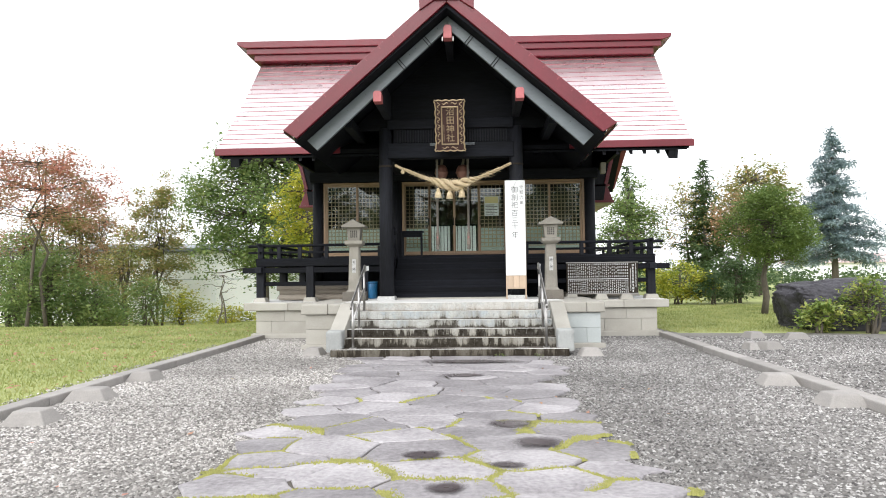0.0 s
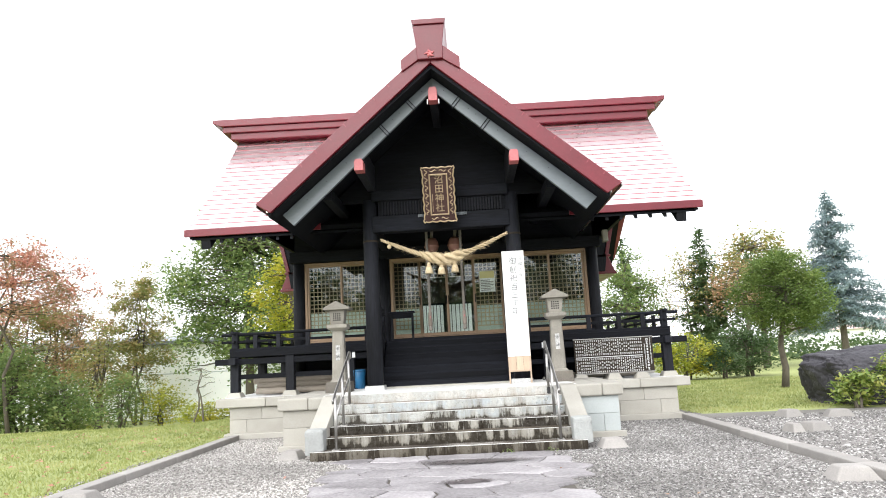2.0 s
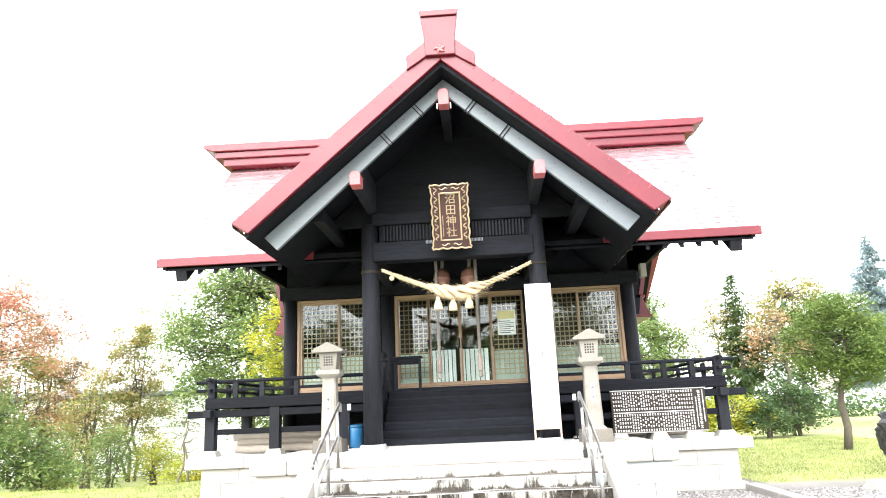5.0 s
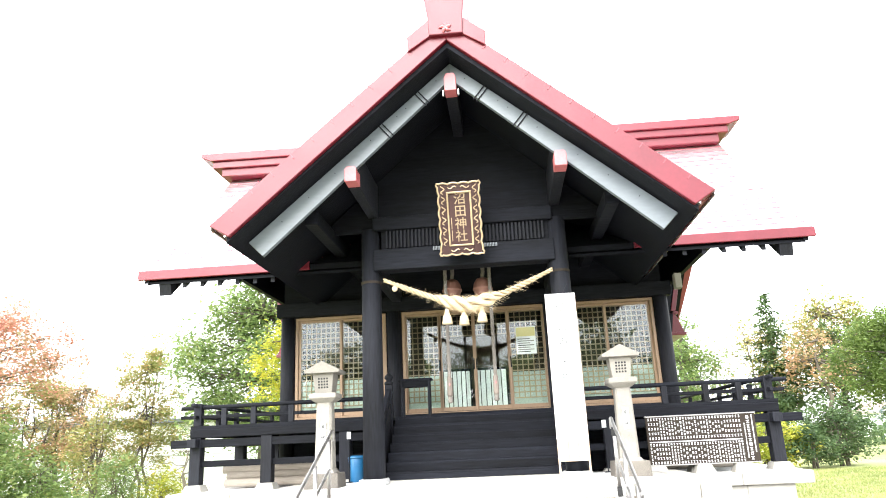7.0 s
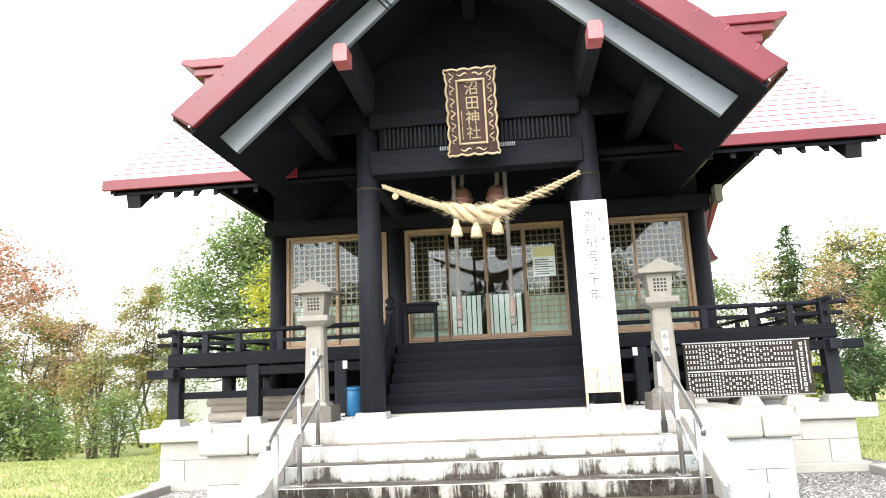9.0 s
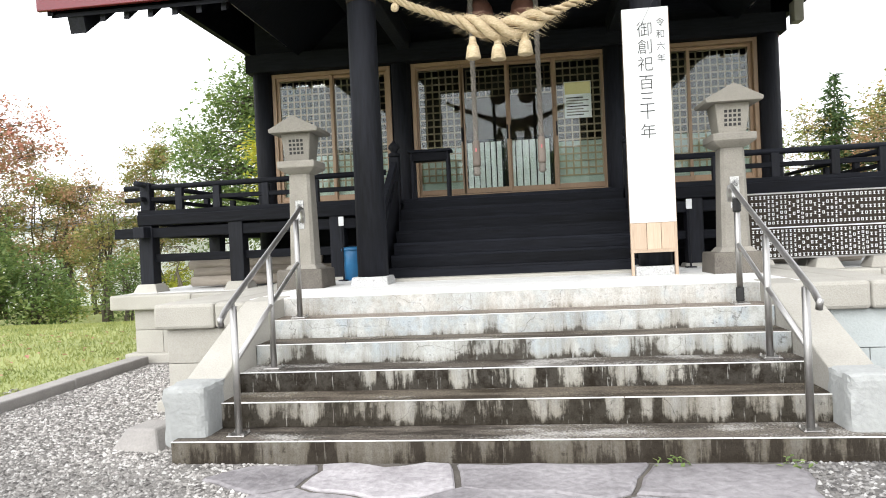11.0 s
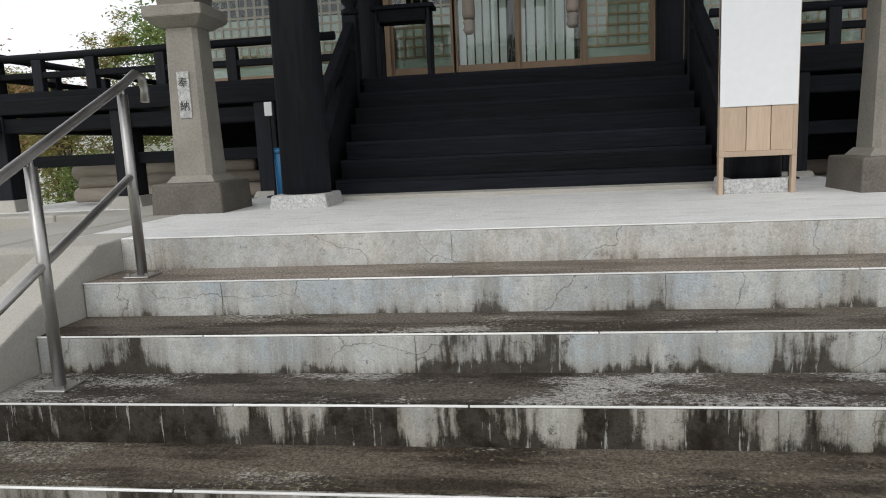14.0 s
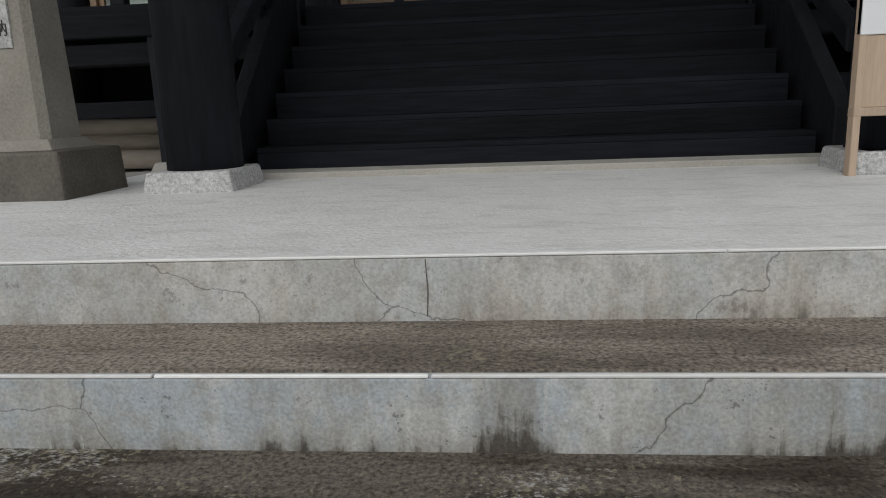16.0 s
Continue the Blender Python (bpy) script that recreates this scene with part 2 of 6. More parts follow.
def trodden(name, base, wet, bloom, cover, seed):
    """Gritty cement tread: damp brown areas, exposed grit and flaking lime bloom."""
    m = bpy.data.materials.new(name)
    m.use_nodes = True
    n, l = m.node_tree.nodes, m.node_tree.links
    b = n["Principled BSDF"]
    tc = n.new("ShaderNodeTexCoord")
    sh = n.new("ShaderNodeVectorMath")
    sh.inputs[1].default_value = (seed * 5.3, seed * 2.1, 0)
    l.new(tc.outputs["Object"], sh.inputs[0])
    co = sh.outputs[0]
    large = noise_value(n, l, co, (0.7, 1.6, 1), 2.2, 5, 0.6)
    grit = noise_value(n, l, co, (1, 1, 1), 95, 5, 0.7)
    flakes = noise_value(n, l, co, (0.8, 1.4, 1), 62, 8, 0.78)
    sheets = noise_value(n, l, co, (0.6, 1.5, 1), 2.6, 4, 0.55)
    smear = noise_value(n, l, co, (0.35, 2.2, 1), 3.4, 7, 0.65)
    lichen = noise_value(n, l, co, (1, 1, 1), 52, 6, 0.7)
    col = blend(n, l, band(n, l, calc(n, l, "MULTIPLY_ADD", smear, 0.6, calc(n, l, "MULTIPLY", large, 0.4)), 0.44, 0.54), wet, base)
    col = blend(n, l, 1.0, col, band(n, l, grit, 0.34, 0.66, 0.3, 1.8), "MULTIPLY")
    col = blend(n, l, band(n, l, calc(n, l, "MULTIPLY_ADD", sheets, 0.5, lichen), 0.86, 0.93, 0.0, 0.65), col, (0.30, 0.275, 0.19))
    lime = calc(n, l, "MULTIPLY_ADD", flakes, 1.1, sheets)
    edge = 1.07 + 0.22 * (0.5 - cover)
    mask = calc(n, l, "MULTIPLY", band(n, l, lime, edge, edge + 0.06, 0.0, 0.85), band(n, l, grit, 0.40, 0.55, 0.35, 1.0))
    col = blend(n, l, mask, col, bloom)
    l.new(col, b.inputs["Base Color"])
    l.new(band(n, l, large, 0.35, 0.65, 0.62, 0.88), b.inputs["Roughness"])
    b.inputs["Specular IOR Level"].default_value = 0.25
    bp = n.new("ShaderNodeBump")
    bp.inputs["Strength"].default_value, bp.inputs["Distance"].default_value = 0.7, 0.006
    l.new(grit, bp.inputs["Height"])
    l.new(bp.outputs[0], b.inputs["Normal"])
    return m


def glass_material(name, tint=(0.9, 0.95, 0.93)):
    m = bpy.data.materials.new(name)
    m.use_nodes = True
    n, l = m.node_tree.nodes, m.node_tree.links
    n.remove(n["Principled BSDF"])
    fr = n.new("ShaderNodeFresnel")
    fr.inputs["IOR"].default_value = 1.62
    tr, gl, mx = n.new("ShaderNodeBsdfTransparent"), n.new("ShaderNodeBsdfGlossy"), n.new("ShaderNodeMixShader")
    tr.inputs["Color"].default_value = (*tint, 1)
    gl.inputs["Roughness"].default_value = 0.015
    l.new(fr.outputs[0], mx.inputs[0])
    l.new(tr.outputs[0], mx.inputs[1])
    l.new(gl.outputs[0], mx.inputs[2])
    l.new(mx.outputs[0], n["Material Output"].inputs["Surface"])
    return m


def leaf_material(name, colours, rough=0.6):
    """Each leaf takes one of several colours."""
    m = bpy.data.materials.new(name)
    m.use_nodes = True
    n, l = m.node_tree.nodes, m.node_tree.links
    b = n["Principled BSDF"]
    g = n.new("ShaderNodeNewGeometry")
    tc = n.new("ShaderNodeTexCoord")
    patch = n.new("ShaderNodeTexNoise")
    patch.inputs["Scale"].default_value = 0.9
    l.new(tc.outputs["Object"], patch.inputs["Vector"])
    mix = n.new("ShaderNodeMath")
    mix.operation = "MULTIPLY_ADD"
    mix.inputs[1].default_value = 0.5
    half = n.new("ShaderNodeMath")
    half.operation = "MULTIPLY_ADD"
    half.inputs[1].default_value, half.inputs[2].default_value = 1.3, -0.4
    l.new(patch.outputs["Fac"], half.inputs[0])
    l.new(g.outputs["Random Per Island"], mix.inputs[0])
    l.new(half.outputs[0], mix.inputs[2])
    r = n.new("ShaderNodeValToRGB")
    e = r.color_ramp.elements
    e[0].color, e[1].color = (*colours[0], 1), (*colours[-1], 1)
    for k, c in enumerate(colours[1:-1], 1):
        e.new(k / (len(colours) - 1)).color = (*c, 1)
    l.new(mix.outputs[0], r.inputs["Fac"])
    l.new(r.outputs[0], b.inputs["Base Color"])
    b.inputs["Roughness"].default_value = rough
    tl, ms = n.new("ShaderNodeBsdfTranslucent"), n.new("ShaderNodeMixShader")
    ms.inputs[0].default_value = 0.42
    l.new(r.outputs[0], tl.inputs["Color"])
    l.new(b.outputs[0], ms.inputs[1])
    l.new(tl.outputs[0], ms.inputs[2])
    l.new(ms.outputs[0], n["Material Output"].inputs["Surface"])
    return m


BLACK_WOOD = surface("black_stained_wood", (0.003, 0.0033, 0.0045), (0.015, 0.0165, 0.0235), 3, 0.72, 0.6, 30, (1, 1, 0.12), vary=0.2, spec=0.24, contrast=0.4)
BLACK_BOARD = surface("black_stained_board", (0.0025, 0.0028, 0.004), (0.0125, 0.014, 0.02), 3, 0.74, 0.6, 30, (0.12, 1, 1), vary=0.32, spec=0.15, contrast=0.4)
RED_METAL = surface("red_painted_metal", (0.10, 0.007, 0.014), (0.16, 0.012, 0.024), 2, 0.38, 0.05, 25, spec=0.5, vary=0.08)
# red roof sheets; the sky's whitish sheen is put into the base colour
RED_ROOF = surface("red_roof_sheet_pale_sky_sheen", (0.84, 0.76, 0.78), (0.93, 0.88, 0.89), 2, 0.30, 0.05, 12, spec=1.0, metal=0.9, vary=0.04)
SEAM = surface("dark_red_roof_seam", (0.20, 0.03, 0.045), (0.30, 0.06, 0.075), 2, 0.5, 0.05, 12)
RED_CAP = surface("faded_red_cap", (0.42, 0.10, 0.11), (0.50, 0.15, 0.16), 4, 0.45, 0.1, 30)
GREY_BOARD = surface("blue_grey_painted_board", (0.13, 0.152, 0.172), (0.185, 0.21, 0.232), 3, 0.38, 0.1, 20, (0.3, 1, 1), vary=0.08)
CONCRETE = surface("cast_concrete", (0.30, 0.285, 0.25), (0.44, 0.425, 0.385), 2.5, 0.88, 0.5, 80, vary=0.08)
CONCRETE_BLUE = surface("bluish_rendered_block", (0.33, 0.36, 0.36), (0.44, 0.47, 0.47), 2.5, 0.88, 0.4, 70, vary=0.06)
FOOT_STONE = surface("chipped_bluish_cement", (0.28, 0.29, 0.285), (0.40, 0.412, 0.402), 3, 0.9, 0.5, 30, contrast=0.6, bump_far=0.02)
KERB_CONCRETE = surface("weathered_kerb_concrete", (0.22, 0.21, 0.20), (0.36, 0.34, 0.32), 4, 0.9, 0.4, 60)
SLAB_TOP = stained("pale_platform_concrete", (0.76, 0.765, 0.75), (0.46, 0.445, 0.42), 0.55, 0.34, 0.5, (2.0, 5.0, 1), 0.75, 0.08, False, 0.0)
TREADS = [trodden("damp_tread_concrete", b_, w_, (0.44, 0.43, 0.41), c_, k) for k, (b_, w_, c_) in enumerate((
    ((0.105, 0.091, 0.076), (0.036, 0.03, 0.024), 0.2),
    ((0.105, 0.088, 0.068), (0.034, 0.026, 0.018), -0.25),
    ((0.082, 0.07, 0.057), (0.028, 0.023, 0.018), 0.45),
    ((0.115, 0.099, 0.081), (0.036, 0.028, 0.02), -0.3),
    ((0.23, 0.20, 0.168), (0.13, 0.11, 0.09), -0.6)))]
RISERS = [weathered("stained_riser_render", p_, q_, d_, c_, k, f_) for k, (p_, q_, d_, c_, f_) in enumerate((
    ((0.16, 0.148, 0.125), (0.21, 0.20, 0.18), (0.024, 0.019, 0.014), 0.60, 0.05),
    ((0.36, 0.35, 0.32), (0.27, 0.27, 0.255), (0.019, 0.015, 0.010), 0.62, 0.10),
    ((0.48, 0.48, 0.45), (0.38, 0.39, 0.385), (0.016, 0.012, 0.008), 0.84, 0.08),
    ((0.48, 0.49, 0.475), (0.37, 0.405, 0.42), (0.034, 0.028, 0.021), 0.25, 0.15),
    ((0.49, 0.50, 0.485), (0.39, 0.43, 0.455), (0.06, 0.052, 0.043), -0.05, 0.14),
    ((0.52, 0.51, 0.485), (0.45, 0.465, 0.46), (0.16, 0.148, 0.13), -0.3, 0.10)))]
NOSING = surface("pale_step_nosing", (0.70, 0.70, 0.68), (0.86, 0.86, 0.84), 8, 0.7, 0.2, 50)
GRANITE = surface("speckled_granite", (0.22, 0.22, 0.22), (0.55, 0.55, 0.54), 60, 0.7, 0.3, 160, contrast=0.3)
LANTERN_BASE = surface("damp_dark_lantern_base", (0.06, 0.052, 0.043), (0.17, 0.152, 0.128), 4, 0.7, 0.5, 70, contrast=0.4)
LANTERN_STONE = surface("grey_brown_lantern_stone", (0.17, 0.158, 0.136), (0.285, 0.268, 0.235), 4, 0.88, 0.6, 70, contrast=0.4)
DARK_HOLE = surface("dark_hole", (0.02, 0.02, 0.02), (0.03, 0.03, 0.03), 4, 0.9)
STEEL = surface("brushed_stainless_steel", (0.36, 0.35, 0.34), (0.47, 0.46, 0.445), 6, 0.42, 0.05, 80, metal=1.0)
PALE_WOOD = surface("pale_greyed_wood", (0.34, 0.25, 0.18), (0.50, 0.385, 0.285), 5, 0.6, 0.15, 40, (3, 3, 0.2))
FRAME_WOOD = surface("bronze_brown_sash", (0.24, 0.15, 0.085), (0.34, 0.23, 0.14), 4, 0.45, 0.1, 40, (1, 1, 0.2))
LATTICE_WOOD = surface("brown_lattice_wood", (0.34, 0.24, 0.15), (0.50, 0.37, 0.25), 4, 0.6, 0.15, 40)
WHITE_SHEET = surface("white_printed_sheet", (0.62, 0.635, 0.65), (0.70, 0.71, 0.72), 1.5, 0.5, 0.03, 20)
INK = surface("black_ink", (0.02, 0.02, 0.02), (0.04, 0.04, 0.04), 10, 0.6, 0.05)
STRAW = surface("rice_straw", (0.36, 0.27, 0.15), (0.70, 0.58, 0.40), 9, 0.85, 1.0, 70, (0.35, 1, 1), vary=0.12, contrast=0.35)
GOLD = surface("old_gilding", (0.32, 0.225, 0.13), (0.52, 0.41, 0.28), 8, 0.4, 0.2, 50, metal=0.5)
PLAQUE_FIELD = surface("dark_maroon_lacquer", (0.030, 0.010, 0.010), (0.055, 0.020, 0.018), 4, 0.4, 0.05, 30)
BELL_METAL = surface("brown_bronze", (0.16, 0.075, 0.055), (0.24, 0.12, 0.09), 5, 0.45, 0.1, 40, metal=0.3)
ROPE_FIBRE = surface("grey_hemp_rope", (0.09, 0.08, 0.07), (0.20, 0.18, 0.157), 12, 0.85, 0.4, 60)
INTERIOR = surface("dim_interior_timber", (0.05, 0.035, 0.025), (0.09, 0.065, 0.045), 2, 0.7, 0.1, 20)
FROSTED = surface("pale_green_frosted_panel", (0.44, 0.50, 0.44), (0.52, 0.58, 0.52), 2, 0.4, 0.02, 20)
PAPER = surface("white_paper_panel", (0.86, 0.86, 0.85), (0.90, 0.90, 0.89), 2, 0.6, 0.02, 20)
BLUE_PLASTIC = surface("blue_plastic", (0.012, 0.10, 0.23), (0.02, 0.15, 0.32), 4, 0.4, 0.03, 20)
GRIP_WOOD = surface("worn_brown_grip", (0.10, 0.08, 0.065), (0.20, 0.165, 0.14), 6, 0.7, 0.3, 50, (3, 3, 0.3))
LOG_WOOD = surface("weathered_log", (0.26, 0.22, 0.18), (0.44, 0.39, 0.33), 4, 0.85, 0.4, 40, (0.2, 1, 1))
BOARD_BROWN = surface("dark_brown_board", (0.020, 0.015, 0.011), (0.036, 0.028, 0.021), 4, 0.7, 0.1, 30, spec=0.2)
GLASS = glass_material("window_glass")
BARK = surface("tree_bark", (0.06, 0.05, 0.04), (0.15, 0.13, 0.10), 6, 0.9, 0.6, 30, (1, 1, 0.3))
ROCK = surface("dark_boulder_stone", (0.018, 0.017, 0.023), (0.075, 0.072, 0.085), 1.5, 0.7, 0.8, 14, bump_far=0.04)
PAVING = surface("purple_grey_flagstone", (0.16, 0.148, 0.156), (0.38, 0.362, 0.372), 1.7, 0.6, 0.8, 22, vary=0.24, contrast=0.34, bump_far=0.015)
MOSS = surface("yellow_green_moss", (0.15, 0.155, 0.045), (0.37, 0.36, 0.11), 8, 0.95, 0.5, 80)
PANEL_SEAM = surface("grey_panel_seam", (0.52, 0.55, 0.57), (0.60, 0.63, 0.65), 2, 0.6, 0.05, 15)
WHITE_WALL = surface("white_painted_wall", (0.86, 0.885, 0.90), (0.91, 0.925, 0.935), 1.0, 0.6, 0.05, 15)


def ground_material(name, colours, scale, fine, bump, far):
    m = surface(name, colours[0], colours[1], scale, 0.92, bump, fine, contrast=0.35, bump_far=far, vary=0.0)
    return m


GRAVEL = ground_material("grey_gravel", ((0.09, 0.084, 0.078), (0.27, 0.257, 0.24)), 0.7, 42, 1.0, 0.03)
LAWN = ground_material("mown_lawn_soil", ((0.21, 0.25, 0.08), (0.37, 0.40, 0.155)), 0.5, 25, 1.0, 0.03)


# ---- mesh helpers ----
def origin(ob):
    p = Vector((0, 0, 0))
    while ob is not None:
        p = p + ob.location
        ob = ob.parent
    return p


def thing(name, place, label, category, group="", kind=""):
    e = new(name)
    e.empty_display_size = 0.2
    e.location = place
    return tagged(e, label, category, group, kind)


def part(name, bm, material, parent, label="", smooth=False):
    """One mesh object under a thing or part; bm is in world metres."""
    me = bpy.data.meshes.new(name)
    if parent is not None:
        bmesh.ops.translate(bm, verts=bm.verts, vec=-origin(parent))
    bm.to_mesh(me)
    bm.free()
    me.materials.append(material)
    if smooth:
        me.polygons.foreach_set("use_smooth", [True] * len(me.polygons))
    ob = new(name, me)
    ob.parent = parent
    if label:
        ob["label"] = label
    return ob


def raw(name, verts, faces, material, parent=None, label="", smooth=False):
    me = bpy.data.meshes.new(name)
    o = np.array(origin(parent)) if parent is not None else 0
    me.from_pydata((np.asarray(verts, float) - o).tolist(), [], faces if isinstance(faces, list) else faces.tolist())
    me.materials.append(material)
    if smooth:
        me.polygons.foreach_set("use_smooth", [True] * len(me.polygons))
    ob = new(name, me)
    ob.parent = parent
    if label:
        ob["label"] = label
    return ob


def box(x0, x1, y0, y1, z0, z1, bevel=0.0, bm=None):
    bm = bm or bmesh.new()
    r = bmesh.ops.create_cube(bm, size=1)
    for v in r["verts"]:
        v.co = Vector(((x0 + x1) / 2 + v.co.x * (x1 - x0), (y0 + y1) / 2 + v.co.y * (y1 - y0), (z0 + z1) / 2 + v.co.z * (z1 - z0)))
    if bevel:
        es = list({e for v in r["verts"] for e in v.link_edges})
        bmesh.ops.bevel(bm, geom=es, offset=bevel, segments=2, affect="EDGES", profile=0.5)
    return bm


def prism(points, axis, a, b, bevel=0.0, bm=None):
    """A polygon, drawn in the two axes other than `axis`, drawn out from a to b."""
    bm = bm or bmesh.new()
    def place(p, h):
        q = list(p)
        q.insert("xyz".index(axis), h)
        return q
    lo = [bm.verts.new(place(p, a)) for p in points]
    hi = [bm.verts.new(place(p, b)) for p in points]
    n = len(points)
    fs = [bm.faces.new(lo[::-1]), bm.faces.new(hi)]
    fs += [bm.faces.new((lo[i], lo[(i + 1) % n], hi[(i + 1) % n], hi[i])) for i in range(n)]
    bmesh.ops.recalc_face_normals(bm, faces=fs)
    if bevel:
        bmesh.ops.bevel(bm, geom=list({e for f in fs for e in f.edges}), offset=bevel, segments=2, affect="EDGES", profile=0.5)
    return bm


def frustum(cx, cy, z0, z1, w0, d0, w1, d1, bevel=0.0, bm=None):
    bm = bm or bmesh.new()
    vs = []
    for z, w, d in ((z0, w0, d0), (z1, w1, d1)):
        vs.append([bm.verts.new((cx + sx * w / 2, cy + sy * d / 2, z)) for sx, sy in ((-1, -1), (1, -1), (1, 1), (-1, 1))])
    fs = [bm.faces.new(vs[0][::-1]), bm.faces.new(vs[1])]
    fs += [bm.faces.new((vs[0][i], vs[0][(i + 1) % 4], vs[1][(i + 1) % 4], vs[1][i])) for i in range(4)]
    if bevel:
        bmesh.ops.bevel(bm, geom=list({e for f in fs for e in f.edges}), offset=bevel, segments=2, affect="EDGES", profile=0.5)
    return bm


def tube(points, radii, sides=10, bm=None):
    bm = bm or bmesh.new()
    pts = [Vector(p) for p in points]
    if not hasattr(radii, "__len__"):
        radii = [radii] * len(pts)
    rings = []
    side = None
    for i, p in enumerate(pts):
        d = (pts[min(i + 1, len(pts) - 1)] - pts[max(i - 1, 0)]).normalized()
        if side is None:
            side = d.cross(Vector((0.3, 0.9, 0.2))).normalized()
        side = (side - d * side.dot(d)).normalized()
        up = d.cross(side)
        rings.append([bm.verts.new(p + (side * math.cos(a) + up * math.sin(a)) * radii[i]) for a in (2 * math.pi * k / sides for k in range(sides))])
    for r0, r1 in zip(rings, rings[1:]):
        for k in range(sides):
            bm.faces.new((r0[k], r0[(k + 1) % sides], r1[(k + 1) % sides], r1[k]))
    bm.faces.new(rings[0][::-1])
    bm.faces.new(rings[-1])
    return bm


def lathe(cx, cy, profile, sides=20, bm=None):
    bm = bm or bmesh.new()
    rings = [[bm.verts.new((cx + r * math.cos(2 * math.pi * k / sides), cy + r * math.sin(2 * math.pi * k / sides), z)) for k in range(sides)] for r, z in profile]
    for r0, r1 in zip(rings, rings[1:]):
        for k in range(sides):
            bm.faces.new((r0[k], r0[(k + 1) % sides], r1[(k + 1) % sides], r1[k]))
    bm.faces.new(rings[0][::-1])
    bm.faces.new(rings[-1])
    return bm


def text_part(name, body, size, m, material, parent, thick=0.004, label="", thin=0.011):
    """Characters as a mesh, centred, lying in the xy plane of the pose m."""
    c = bpy.data.curves.new(name, "FONT")
    c.body, c.size, c.extrude, c.resolution_u, c.offset = body, size, thick, 2, -thin * size
    c.align_x, c.align_y = "CENTER", "CENTER"
    tmp = new("lettering", c)
    bpy.context.view_layer.update()
    me = bpy.data.meshes.new_from_object(tmp.evaluated_get(bpy.context.evaluated_depsgraph_get()))
    bpy.data.objects.remove(tmp)
    bpy.data.curves.remove(c)
    me.transform(Matrix.Translation(-origin(parent)) @ m)
    me.materials.clear()
    me.materials.append(material)
    me.name = name
    ob = new(name, me)
    ob.parent = parent
    if label:
        ob["label"] = label
    return ob


# ---- ground ----
def land_z(x, y):
    """The lawn falls away behind its north-west edge."""
    a, b = min(max((y - 22) / 18, 0), 1), min(max((-6.2 - x) / 4, 0), 1)
    return -1.75 * a * a * (3 - 2 * a) * b * b * (3 - 2 * b)


gx = [-900, -300, -120, -60, -40, -30, -24, -20, -17, -14, -12, -10.5, -9.5, -8.5, -7.5, -6.8, -6.2, 0, 60, 900]
gy = [-900, -60, 0, 14, 20, 22, 24, 25.5, 27, 28.5, 30, 31.5, 33, 35, 37, 40, 60, 200, 900]
ground = raw("ground", [(x, y, land_z(x, y)) for y in gy for x in gx], [[j * 20 + i, j * 20 + i + 1, j * 20 + i + 21, j * 20 + i + 20] for j in range(18) for i in range(19)], LAWN, smooth=True)
tagged(ground, "wide flat ground of short green grass", "ground", kind="structure")
XW = -4.95
XE = 5.0
gravel = part("gravel_yard", prism([(XW - 0.02, -12), (13.5, -12), (13.5, 18.2), (9, 19.2), (5.6, 19.6), (5.2, 24), (-5.3, 24), (-5.3, 18.9), (XW - 0.02, 18.9)], "z", -0.05, 0.012), GRAVEL, None)
tagged(gravel, "grey gravel yard before the shrine", "gravel", kind="structure")


def kerb(name, x0, x1):
    k = thing(name, (x0, 14, 0), "low weathered concrete kerb edging the gravel", "kerb", kind="structure")
    y = -6.0
    while y < 18.8:
        b = min(y + 1.8, 18.85)
        part("kerb_stone", box(x0, x1, y + 0.004, b - 0.004, -0.05, 0.115 + random.uniform(-0.006, 0.006), 0.018), KERB_CONCRETE, k)
        y += 1.8
    return k


kerb("kerb_west", XW - 0.13, XW + 0.1)
kerb("kerb_east", XE - 0.1, XE + 0.13)

# ---- stairs, platform and podium ----
SX = -0.06
PLAT = 0.975
podium = thing("podium", (SX, 19, 0), "concrete podium with block facing and a thick coping, under the shrine", "podium", kind="structure")
part("core", box(-5.1, 4.88, 19.12, 29, -0.1, 0.72), CONCRETE, podium)
part("top_slab", box(-5.4, 5.18, 19.3, 29.2, 0.70, 0.905, 0.02), SLAB_TOP, podium)
for a, b in ((-5.44, -4.3), (-4.296, -3.1), (3.0, 4.1), (4.104, 5.2)):
    part("coping", box(a, b, 18.96, 19.31, 0.705, 0.90, 0.02), CONCRETE, podium)
for k in range(2):
    z0, z1 = (0.13, 0.43) if k == 0 else (0.435, 0.70)
    xs = [-5.14, -4.4, -3.5, -2.6] if k else [-5.14, -4.75, -3.85, -2.6]
    for sgn in (-1, 1):
        for a, b in zip(xs, xs[1:]):
            a2, b2 = (a, b) if sgn < 0 else (-b - 0.22, -a - 0.22)
            part("block", box(a2 + 0.003, b2 - 0.003, 19.04, 19.14, z0, z1, 0.005), CONCRETE, podium)
        x0 = -5.14 if sgn < 0 else 4.86
        part("block", box(x0, x0 + 0.06, 19.15, 28.9, z0, z1, 0.005), CONCRETE, podium)
part("plinth", box(-5.24, -2.5, 18.93, 19.12, -0.05, 0.13, 0.015), CONCRETE, podium)
part("plinth", box(2.3, 5.0, 18.93, 19.12, -0.05, 0.13, 0.015), CONCRETE, podium)
part("plinth", box(-5.24, -5.09, 19.12, 29, -0.05, 0.13, 0.015), CONCRETE, podium)
part("plinth", box(4.87, 5.0, 19.12, 29, -0.05, 0.13, 0.015), CONCRETE, podium)

